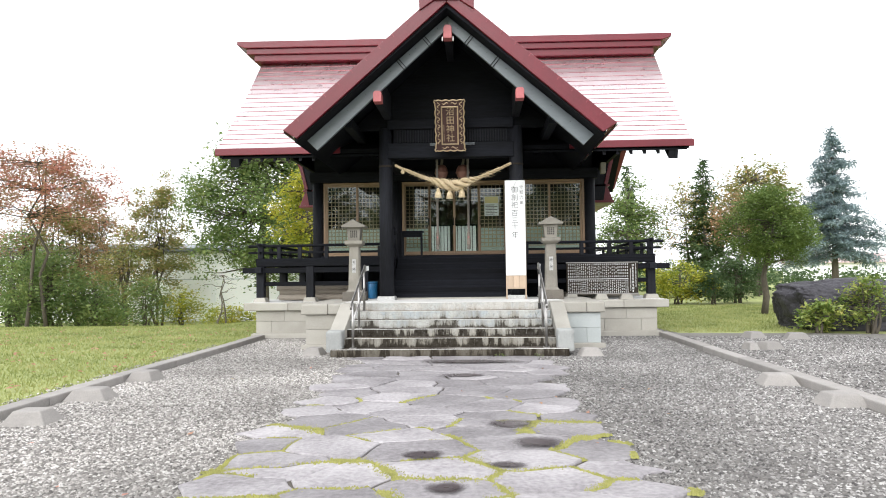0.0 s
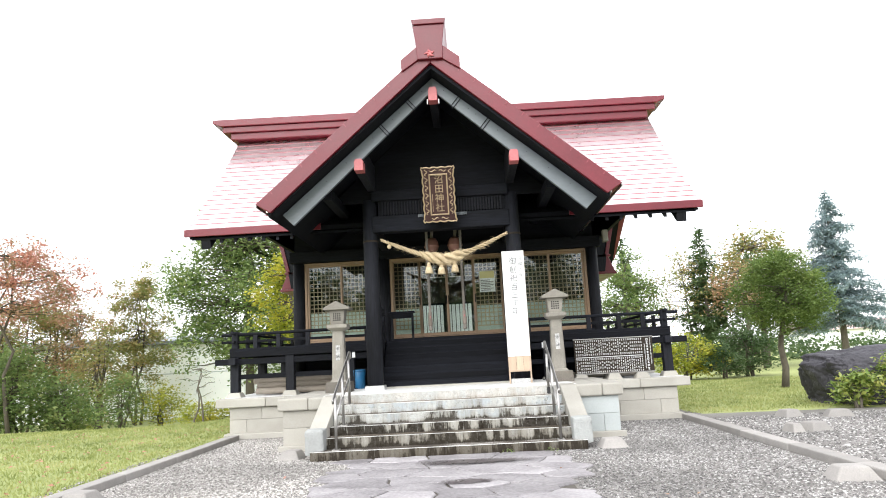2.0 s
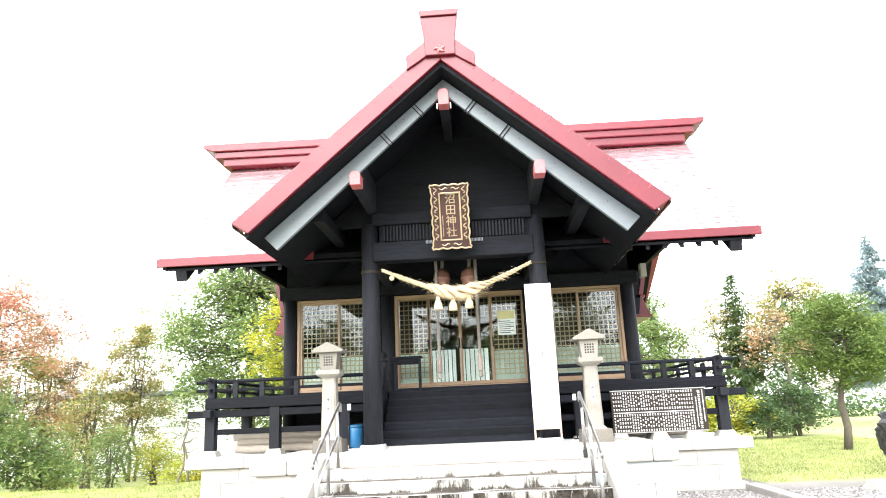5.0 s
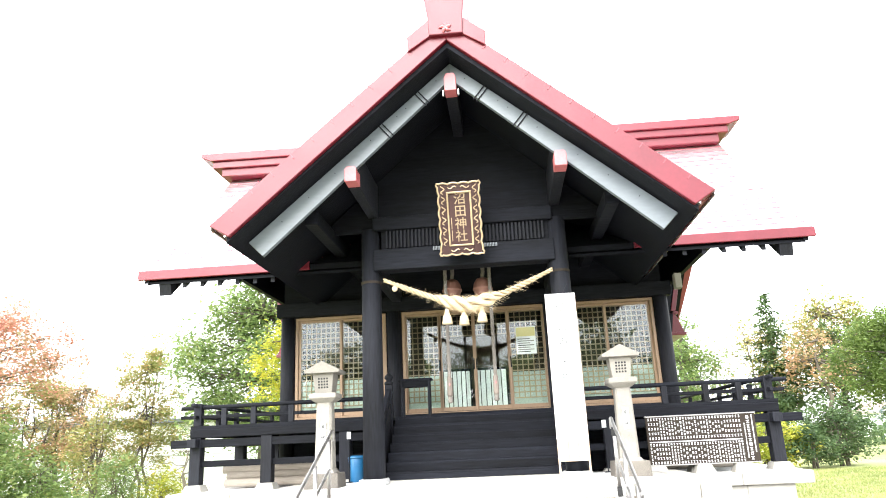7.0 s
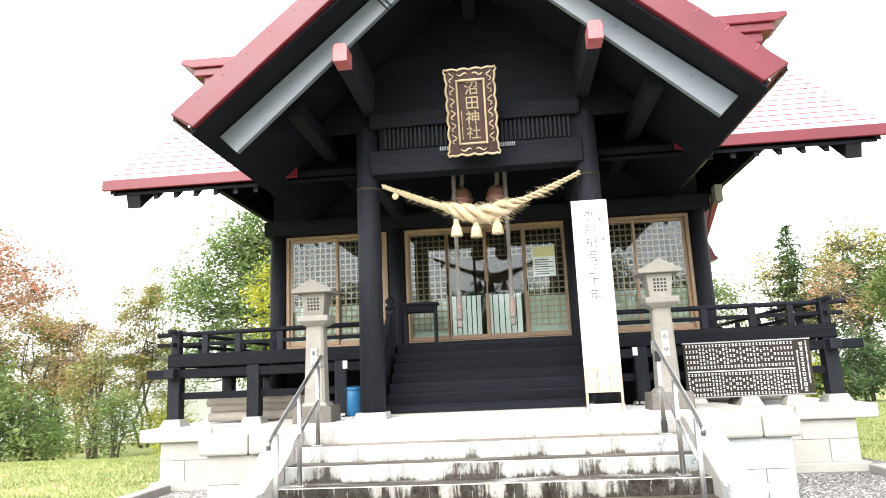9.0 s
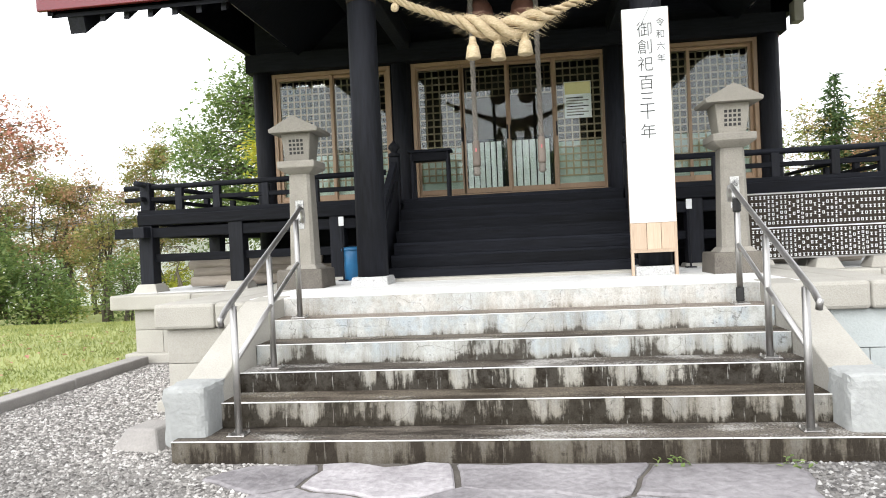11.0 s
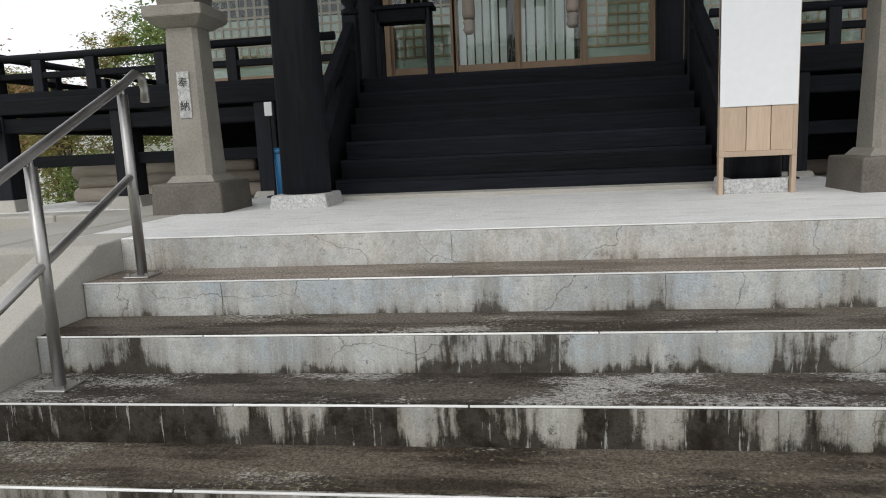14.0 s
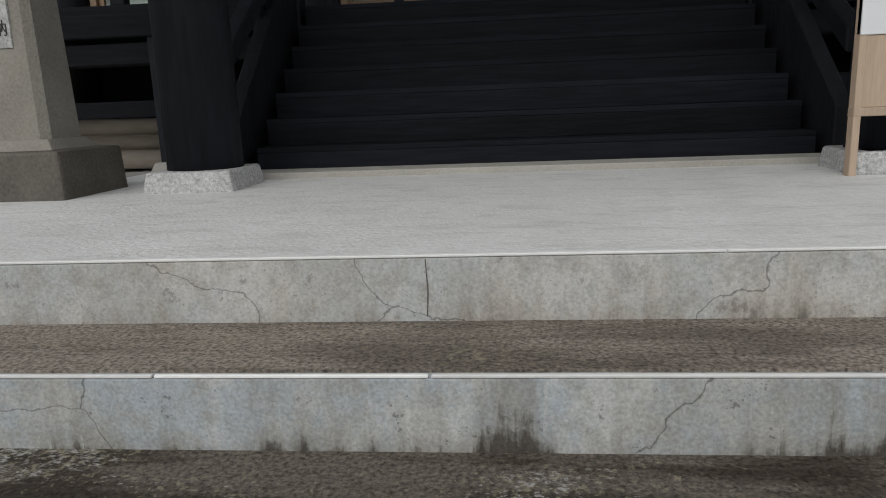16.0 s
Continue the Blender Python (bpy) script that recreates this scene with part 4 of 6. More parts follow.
for sgn in (-1, 1):
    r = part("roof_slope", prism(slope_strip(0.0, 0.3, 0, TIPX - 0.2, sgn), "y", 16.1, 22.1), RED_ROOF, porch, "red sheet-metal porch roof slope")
    part("soffit", prism(slope_strip(0.34, 0.42, 0, TIPX - 0.24, sgn), "y", 16.1, 21.3), BLACK_BOARD, r)
    for k in range(14):
        xa = TIPX * k / 14
        xb = TIPX * (k + 1) / 14
        z0, z1 = top_z(xb), top_z(xa)
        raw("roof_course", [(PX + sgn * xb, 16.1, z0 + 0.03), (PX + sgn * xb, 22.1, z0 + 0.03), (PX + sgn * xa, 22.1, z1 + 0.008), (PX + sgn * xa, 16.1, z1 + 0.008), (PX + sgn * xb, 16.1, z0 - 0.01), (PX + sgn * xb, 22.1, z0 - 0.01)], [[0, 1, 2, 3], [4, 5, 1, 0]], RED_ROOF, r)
    part("verge_band", prism([(PX, APEX + 0.035), (PX + sgn * TIPX, TIPZ + 0.035), (PX + sgn * (TIPX - 0.29), TIPZ - 0.145), (PX, APEX - 0.33)], "y", 16.03, 16.26, 0.012), RED_METAL, r, "broad red verge board")
    for k in range(1, 12):
        # lapped sheets along the verge
        u = TIPX * k / 12
        z = top_z(u) + 0.036
        part("verge_seam", prism([(PX + sgn * (u - 0.006), z + 0.004), (PX + sgn * (u + 0.006), z - 0.007), (PX + sgn * (u - 0.045), z - 0.075), (PX + sgn * (u - 0.057), z - 0.065)], "y", 16.022, 16.034), SEAM, r)
    part("eave_board", prism([(PX + sgn * (TIPX + 0.005), TIPZ + 0.03), (PX + sgn * (TIPX - 0.29), TIPZ - 0.15), (PX + sgn * (TIPX - 0.34), TIPZ - 0.11), (PX + sgn * (TIPX - 0.06), TIPZ + 0.05)], "y", 16.262, 20.7), RED_METAL, r, "red eave board")
    part("gutter_lip", tube([(PX + sgn * (TIPX + 0.005), 16.1, TIPZ + 0.005), (PX + sgn * (TIPX + 0.005), 20.7, TIPZ + 0.005)], 0.016, 8), STEEL, r, "bright metal drip edge")
    g = part("bargeboard", prism([(PX, 7.19), (PX + sgn * 3.10, 4.53), (PX + sgn * 2.88, 4.31), (PX, 6.92)], "y", 16.52, 16.6, 0.006), GREY_BOARD, porch, "blue-grey painted bargeboard")
    for u in (0.46, 1.02):
        # lap joints with two dark nail strips
        z = 7.055 - 0.88 * u
        for w in (-0.022, 0.022):
            part("board_joint", prism([(PX + sgn * (u - 0.105 + w), z - 0.115 - w), (PX + sgn * (u - 0.093 + w), z - 0.127 - w), (PX + sgn * (u + 0.105 + w), z + 0.112 - w), (PX + sgn * (u + 0.093 + w), z + 0.124 - w)], "y", 16.505, 16.525), BLACK_WOOD, g)
    for u in (0.22, 0.7, 0.84, 1.25, 1.8, 2.2, 2.6):
        z = 7.055 - 0.88 * u
        part("nail_head", tube([(PX + sgn * u, 16.512, z + 0.05), (PX + sgn * u, 16.524, z + 0.05)], 0.008, 6), DARK_HOLE, g)
    part("side_purlin", box(PX + sgn * 1.53 - 0.085, PX + sgn * 1.53 + 0.085, 16.62, 21.0, 5.3, 5.88, 0.01), BLACK_WOOD, porch)
    cap = part("purlin_cap", prism([(PX + sgn * 1.53 - 0.09, 5.31), (PX + sgn * 1.53 + 0.09, 5.31), (PX + sgn * 1.53 + 0.09, 5.50), (PX + sgn * 1.53 + 0.06, 5.545), (PX + sgn * 1.53 - 0.06, 5.545), (PX + sgn * 1.53 - 0.09, 5.50)], "y", 16.35, 16.62, 0.008), RED_CAP, porch, "pinkish red metal purlin cap")
part("ridge_purlin", box(PX - 0.085, PX + 0.085, 16.62, 21.0, 6.68, 7.1, 0.01), BLACK_WOOD, porch)
part("purlin_cap", prism([(PX - 0.09, 6.66), (PX + 0.09, 6.66), (PX + 0.09, 6.88), (PX + 0.06, 6.95), (PX - 0.06, 6.95), (PX - 0.09, 6.88)], "y", 16.38, 16.62, 0.008), RED_CAP, porch, "pinkish red metal purlin cap")
for sgn in (-1, 1):
    part("cap_bracket", box(PX + sgn * 0.115 - 0.012, PX + sgn * 0.115 + 0.012, 16.46, 16.5, 6.62, 6.72, 0.004), STEEL, porch)
# ridge end ornament
orn = part("ridge_ornament", prism([(PX - 0.25, 7.35), (PX + 0.25, 7.35), (PX + 0.26, 7.66), (PX + 0.31, 8.06), (PX - 0.31, 8.06), (PX - 0.26, 7.66)], "y", 15.955, 22.9, 0.012), RED_METAL, porch, "flared red ridge end")
part("ornament_cap", prism([(PX - 0.31, 8.06), (PX + 0.31, 8.06), (PX + 0.34, 8.17), (PX - 0.34, 8.17)], "y", 15.92, 22.9, 0.01), RED_METAL, orn)
for sgn in (-1, 1):
    part("ornament_wing", prism([(PX + sgn * 0.02, 7.56), (PX + sgn * 0.27, 7.62), (PX + sgn * 0.58, 7.37), (PX + sgn * 0.57, 7.13), (PX + sgn * 0.02, 7.5)], "y", 15.985, 22.0, 0.01), RED_METAL, orn)
fl = bmesh.new()
for a in range(5):
    an = math.pi / 2 + a * 2 * math.pi / 5
    tube([(PX, 15.945, 7.45), (PX + 0.05 * math.cos(an), 15.94, 7.45 + 0.05 * math.sin(an)), (PX + 0.1 * math.cos(an + 0.3), 15.945, 7.45 + 0.08 * math.sin(an + 0.3))], [0.02, 0.026, 0.008], 8, fl)
part("crest", fl, RED_CAP, orn, "small cut-out crest")
# pediment wall, beams, slats
part("pediment", prism([(PX - 2.45, 5.05), (PX + 2.45, 5.05), (PX + 0.1, 7.15), (PX - 0.1, 7.15)], "y", 18.1, 18.16), BLACK_BOARD, porch)
part_box("front_beam", porch, BLACK_BOARD, -1.6, 1.4, 18.02, 18.32, 4.36, 4.72, 0.015)
part_box("upper_beam", porch, BLACK_BOARD, -1.6, 1.4, 18.0, 18.2, 5.05, 5.28, 0.015)
for x in np.arange(-1.3, 1.31, 0.062):
    part_box("vent_slat", porch, BLACK_WOOD, PX + x - 0.016, PX + x + 0.016, 18.04, 18.09, 4.74, 5.04, 0)
part_box("vent_backing", porch, BLACK_BOARD, PX - 1.4, PX + 1.4, 18.1, 18.12, 4.72, 5.05, 0)
# daylight through the vent slits, put in as solid pale blue-grey ticks
slots = bmesh.new()
for k in range(42):
    box(-0.585 + 0.0255 * k, -0.572 + 0.0255 * k, 17.985, 18.0, 4.64, 4.70, 0, slots)
tagged(part("slot_row", slots, GREY_BOARD, porch, "row of small pale ticks for daylight through the vent slits"), kind="stuff")
for sgn in (-1, 1):
    x = -1.67 if sgn < 0 else 1.46
    base = part("pillar_stone", frustum(x, 18.19, 0.945, 1.07, 0.44, 0.44, 0.40, 0.40, 0.012), GRANITE, porch, "speckled granite pillar foot")
    c = part("pillar", tube([(x, 18.2, 1.06), (x, 18.2, 3.0), (x, 18.2, 5.1)], [0.178, 0.168, 0.16], 18), BLACK_WOOD, porch, smooth=True)
    part("iron_band", tube([(x, 18.2, 4.16), (x, 18.2, 4.2)], 0.172, 18), BOARD_BROWN, c)
    part_box("tie_beam", porch, BLACK_WOOD, x - 0.09, x + 0.09, 18.2, FY, 4.38, 4.66, 0.012)
    part_box("wall_plate", porch, BLACK_BOARD, PX + sgn * 2.3 - 0.1, PX + sgn * 2.3 + 0.1, 17.0, FY, 4.9, 5.12, 0.012)

# wooden stairs
wst = thing("wooden_stairs", (PX, 18.9, 0.95), "steep black wooden stairs up to the veranda", "stairs")
n = 7
for k in range(n):
    z0 = 0.975 + (DECK - 0.975) * k / n
    z1 = 0.975 + (DECK - 0.975) * (k + 1) / n
    y = 18.74 + 0.2 * k
    part("riser", box(PX - 1.54, PX + 1.45, y, y + 0.04, z0, z1 - 0.03, 0.004), BLACK_BOARD, wst)
    part("tread", box(PX - 1.54, PX + 1.45, y + 0.001, y + 0.24, z1 - 0.029, z1, 0.002), BLACK_BOARD, wst)
part("ground_beam", box(PX - 1.56, PX + 1.5, 18.50, 18.738, 0.970, 1.008, 0.006), CONCRETE, wst, "thin concrete kerb under the bottom stair")
for sgn in (-1, 1):
    x = PX + (1.55 if sgn > 0 else -1.66)
    part("stringer", prism([(18.68, 0.97), (18.68, 1.25), (19.85, 2.3), (20.05, 2.3), (20.05, 0.97)], "x", x - 0.045, x + 0.045, 0.008), BLACK_WOOD, wst)
    part("newel", box(x - 0.07, x + 0.07, 19.98, 20.12, 0.99, 2.64, 0.012), BLACK_WOOD, wst)
    part("finial", lathe(x, 20.05, [(0.05, 2.64), (0.085, 2.65), (0.085, 2.69), (0.05, 2.71), (0.05, 2.73), (0.085, 2.77), (0.075, 2.81), (0.02, 2.86), (0.004, 2.89)], 14), BLACK_WOOD, wst, "onion-shaped newel finial", True)
    part("slope_rail", prism([(18.62, 1.50), (18.62, 1.62), (19.99, 2.58), (19.99, 2.44)], "x", x - 0.045, x + 0.045, 0.01), BLACK_WOOD, wst)

# ---- veranda ----
ver = thing("wooden_veranda", (HX, 20, 0.9), "raised black wooden veranda with railings", "veranda")
VX = 5.03
for k in range(8):
    y = 19.45 + k * 0.2
    for xa, xb in (((HX - 5.15, PX - 1.66), (PX + 1.56, HX + 5.15)) if y < 20.0 else ((HX - 5.15, HX + 5.15),)):
        part("deck_board", box(xa, xb, y + 0.003, y + 0.197, DECK - 0.06, DECK, 0.004), BLACK_BOARD, ver)
for sgn in (-1, 1):
    xa, xb = sorted((HX + sgn * 3.98, HX + sgn * 5.15))
    part("side_deck", box(xa, xb, 21.06, 27.6, DECK - 0.06, DECK, 0.004), BLACK_WOOD, ver)
    xi, xo = sorted((HX + sgn * 1.62, HX + sgn * 5.13))
    part("edge_beam", box(xi, xo, 19.40, 19.56, 1.83, DECK - 0.061, 0.012), BLACK_BOARD, ver)
    xi, xo = sorted((HX + sgn * 1.62, HX + sgn * 5.5))
    part("lower_beam", box(xi, xo, 19.44, 19.58, 1.66, 1.80, 0.01), BLACK_BOARD, ver)
    part("side_beam", box(HX + sgn * VX - 0.08, HX + sgn * VX + 0.08, 19.25, 27.6, 1.66, 1.81, 0.01), BLACK_WOOD, ver)
    part("side_edge", box(HX + sgn * VX - 0.07, HX + sgn * VX + 0.07, 19.57, 27.6, 1.83, DECK - 0.061, 0.01), BLACK_WOOD, ver)
    xi, xo = sorted((HX + sgn * 1.9, HX + sgn * VX))
    part("tie_rail", box(xi, xo, 19.49, 19.55, 1.32, 1.43, 0.006), BLACK_BOARD, ver)
    for x, y in ((VX, 19.52), (3.72, 19.52), (2.3, 19.52), (VX, 21.6), (VX, 23.8), (VX, 26.2)):
        px = HX + sgn * x
        part("post", box(px - 0.1, px + 0.1, y - 0.1, y + 0.1, 1.0, 1.84, 0.01), BLACK_WOOD, ver)
        part("post_stone", frustum(px, y, 0.90, 1.02, 0.36, 0.36, 0.26, 0.26, 0.01), CONCRETE, ver, "tapered concrete post foot")
    part("inner_post", box(HX + sgn * 4.2 - 0.09, HX + sgn * 4.2 + 0.09, 22.2, 22.38, 0.9, 1.84, 0.01), BLACK_WOOD, ver)
    # railing
    xi, xo = sorted((HX + sgn * 1.62, HX + sgn * 5.36))
    part("top_rail", tube([(xi, 19.52, 2.36), (xo, 19.52, 2.385 if sgn < 0 else 2.36)], 0.038, 10), BLACK_BOARD, ver, smooth=True)
    part("mid_rail", box(xi, xo - 0.06 * (sgn > 0), 19.49, 19.55, 2.165, 2.225, 0.008), BLACK_BOARD, ver)
    part("side_top_rail", tube([(HX + sgn * VX, 19.25, 2.40), (HX + sgn * VX, 27.5, 2.37)], 0.038, 10), BLACK_WOOD, ver, smooth=True)
    part("side_mid_rail", box(HX + sgn * VX - 0.03, HX + sgn * VX + 0.03, 19.32, 27.5, 2.165, 2.225, 0.008), BLACK_WOOD, ver)
    for x in (1.9, 2.6, 3.3, 4.0, 4.55):
        part("rail_strut", box(HX + sgn * x - 0.05, HX + sgn * x + 0.05, 19.48, 19.56, DECK, 2.34, 0.008), BLACK_WOOD, ver)
    part("corner_post", box(HX + sgn * VX - 0.07, HX + sgn * VX + 0.07, 19.45, 19.59, DECK, 2.42, 0.01), BLACK_WOOD, ver)
    for y in (20.4, 21.3, 22.3, 23.5, 24.7, 26):
        part("rail_strut", box(HX + sgn * VX - 0.04, HX + sgn * VX + 0.04, y - 0.05, y + 0.05, DECK, 2.34, 0.008), BLACK_WOOD, ver)

# ---- things on the platform ----
def stone_lantern(x, y):
    t = thing("stone_lantern", (x, y, 0.97), "grey-brown stone lantern with a gabled cap on a tall tapered shaft", "lantern", "pair of stone lanterns")
    part("base", frustum(x, y, 0.955, 1.19, 0.53, 0.53, 0.51, 0.51, 0.015), LANTERN_BASE, t, "damp dark stone base")
    part("shaft_foot", frustum(x, y, 1.19, 1.24, 0.37, 0.37, 0.29, 0.29, 0.006), LANTERN_STONE, t)
    bm = bmesh.new()
    rings = []
    for z, w in ((1.235, 0.285), (2.27, 0.235)):
        c = w * 0.12
        h = w / 2
        rings.append([bm.verts.new((x + a, y + b, z)) for a, b in ((-h + c, -h), (h - c, -h), (h, -h + c), (h, h - c), (h - c, h), (-h + c, h), (-h, h - c), (-h, -h + c))])
    for k in range(8):
        bm.faces.new((rings[0][k], rings[0][(k + 1) % 8], rings[1][(k + 1) % 8], rings[1][k]))
    bm.faces.new(rings[0][::-1]), bm.faces.new(rings[1])
    part("shaft", bm, LANTERN_STONE, t)
    part("collar", frustum(x, y, 2.26, 2.32, 0.26, 0.26, 0.43, 0.43, 0.008), LANTERN_STONE, t)
    part("tray", box(x - 0.215, x + 0.215, y - 0.215, y + 0.215, 2.32, 2.40, 0.012), LANTERN_STONE, t)
    box_ob = part("fire_box", frustum(x, y, 2.40, 2.71, 0.27, 0.27, 0.34, 0.34, 0.008), LANTERN_STONE, t)
    for i in range(4):
        for j in range(4):
            u, v = -0.066 + 0.044 * i, 2.49 + 0.045 * j
            d = 0.135 + 0.035 * (v - 2.40) / 0.31
            part("hole", box(x + u - 0.014, x + u + 0.014, y - d - 0.003, y - d + 0.02, v - 0.014, v + 0.014), DARK_HOLE, box_ob, "small dark square opening")
    roof = prism([(x - 0.275, 2.71), (x + 0.275, 2.71), (x + 0.285, 2.75), (x + 0.012, 2.892), (x - 0.012, 2.892), (x - 0.285, 2.75)], "y", y - 0.25, y + 0.25, 0.008)
    r = part("cap", roof, LANTERN_STONE, t, "gabled stone cap")
    p = part("name_plate", box(x - 0.045, x + 0.045, y - 0.140, y - 0.12, 1.64, 1.96, 0.003), GRANITE, t, "small pale dedication plate")
    for k, ch in enumerate("奉納"):
        text_part("character", ch, 0.075, pose(x, y - 0.1425, 1.88 - 0.16 * k, 90), INK, p, 0.002)
    return t


stone_lantern(-2.42, 18.08)
stone_lantern(2.22, 18.02)


def banner():
    x0, x1, y = 1.17, 1.64, 17.93
    t = thing("upright_sign", (1.4, y, 0.955), "tall white anniversary sign board on a pale wooden frame", "sign")
    part("face", box(x0, x1, y - 0.004, y + 0.03, 1.53, 3.765, 0.004), WHITE_SHEET, t, "white printed face")
    for k in range(3):
        a = x0 + 0.02 + k * 0.148
        part("lower_board", box(a, a + 0.144, y + 0.004, y + 0.022, 1.25, 1.53, 0.003), PALE_WOOD, t)
    for x in (x0, x1 - 0.025):
        part("leg", box(x, x + 0.03, y, y + 0.05, 0.955, 3.75, 0.004), PALE_WOOD, t)
    for x in (x0 + 0.14, x1 - 0.17):
        part("back_leg", prism([(y + 0.05, 3.0), (y + 0.09, 3.0), (y + 0.32, 0.96), (y + 0.27, 0.96)], "x", x, x + 0.03), PALE_WOOD, t)
    part("rail", box(x0 - 0.002, x1 + 0.002, y - 0.002, y + 0.05, 1.215, 1.25, 0.004), PALE_WOOD, t)
    part("foot_board", box(x0 - 0.06, x1 + 0.05, y - 0.03, y + 0.03, 0.955, 0.972, 0.004), PALE_WOOD, t)
    part("ballast_stone", box(x0 + 0.04, x1 - 0.03, y + 0.03, y + 0.2, 0.972, 1.07, 0.01), GRANITE, t, "granite ballast block")
    for zc, ch in zip((3.53, 3.35, 3.17, 2.98, 2.81, 2.67, 2.47), "御創祀百三十年"):
        text_part("character", ch, 0.168, pose((x0 + x1) / 2 - 0.01, y - 0.007, zc, 90), INK, t, 0.002)
    for k, ch in enumerate("令和六年"):
        text_part("character", ch, 0.095, pose(x1 - 0.085, y - 0.007, 3.60 - 0.125 * k, 90), INK, t, 0.002)


banner()


def plaque():
    t = thing("name_plaque", (-0.09, 17.74, 4.5), "carved gilt name plaque with a maroon field and gold characters", "plaque")
    m = Matrix.Translation((-0.09, 17.74, 4.46)) @ Matrix.Rotation(radians(90 + 15), 4, "X")
    def pl(name, bm, mat_, label=""):
        bm.transform(m)
        return part(name, bm, mat_, t, label)
    W, Hh = 0.335, 1.16
    pl("back_board", box(-W + 0.03, W - 0.03, 0.03, Hh - 0.03, -0.04, 0.0, 0.01), PLAQUE_FIELD)
    # scalloped outer frame
    edge = []
    for (xa, ya), (xb, yb), n in (((-W, 0), (W, 0), 4), ((W, 0), (W, Hh), 6), ((W, Hh), (-W, Hh), 4), ((-W, Hh), (-W, 0), 6)):
        for k in range(n * 6):
            u = k / (n * 6)
            px, py = xa + (xb - xa) * u, ya + (yb - ya) * u
            bulge = 0.022 * abs(math.sin(math.pi * u * n)) - 0.02 + (0.03 if min(u, 1 - u) < 0.04 else 0)
            nx, ny = (yb - ya), -(xb - xa)
            ln = math.hypot(nx, ny)
            edge.append((px + nx / ln * bulge, py + ny / ln * bulge, 0.03))
    edge.append(edge[0])
    pl("outer_frame", tube(edge, 0.016, 8), GOLD, "scalloped gilt outer frame")
    bm = bmesh.new()
    for (x0, y0, x1, y1) in ((-W, 0, -0.2, Hh), (0.2, 0, W, Hh), (-0.2, 0, 0.2, 0.15), (-0.2, Hh - 0.15, 0.2, Hh)):
        box(x0 + 0.012 * (x0 == -W), x1 - 0.012 * (x1 == W), y0 + 0.012 * (y0 == 0), y1 - 0.012 * (y1 == Hh), 0.0, 0.02, 0.006, bm)
    pl("frame_board", bm, PLAQUE_FIELD)
    for sgn in (-1, 1):
        for k in range(6):
            yy = 0.16 + k * 0.165
            pts = [(sgn * (0.255 + 0.03 * math.sin(q * 1.2)), yy + 0.02 * q, 0.03) for q in range(8)]
            pl("scroll", tube(pts, [0.006, 0.011, 0.012, 0.012, 0.011, 0.01, 0.008, 0.004], 6), GOLD, "gilt scroll")
    for yy in (0.075, Hh - 0.075):
        for sgn in (-1, 1):
            pl("scroll", tube([(sgn * (0.03 + 0.03 * q), yy + 0.02 * math.sin(q * 1.4), 0.03) for q in range(6)], [0.006, 0.011, 0.012, 0.011, 0.009, 0.004], 6), GOLD, "gilt scroll")
    for (x0, y0, x1, y1) in ((-0.2, 0.14, -0.17, Hh - 0.14), (0.17, 0.14, 0.2, Hh - 0.14), (-0.17, 0.14, 0.17, 0.17), (-0.17, Hh - 0.17, 0.17, Hh - 0.14)):
        pl("inner_moulding", box(x0, x1, y0, y1, 0.0, 0.04, 0.008), GOLD, "gilt inner moulding")
    for k, ch in enumerate("沼田神社"):
        text_part("character", ch, 0.2, m @ Matrix.Translation((0.01, 0.89 - 0.2 * k, 0.008)), GOLD, t, 0.006, "raised gold character", -0.006)
    for k in range(2):
        pl("small_text", box(-0.145 + 0.0 * k, -0.135, 0.22 + 0.2 * k, 0.4 + 0.2 * k, 0.002, 0.006), GOLD)


plaque()


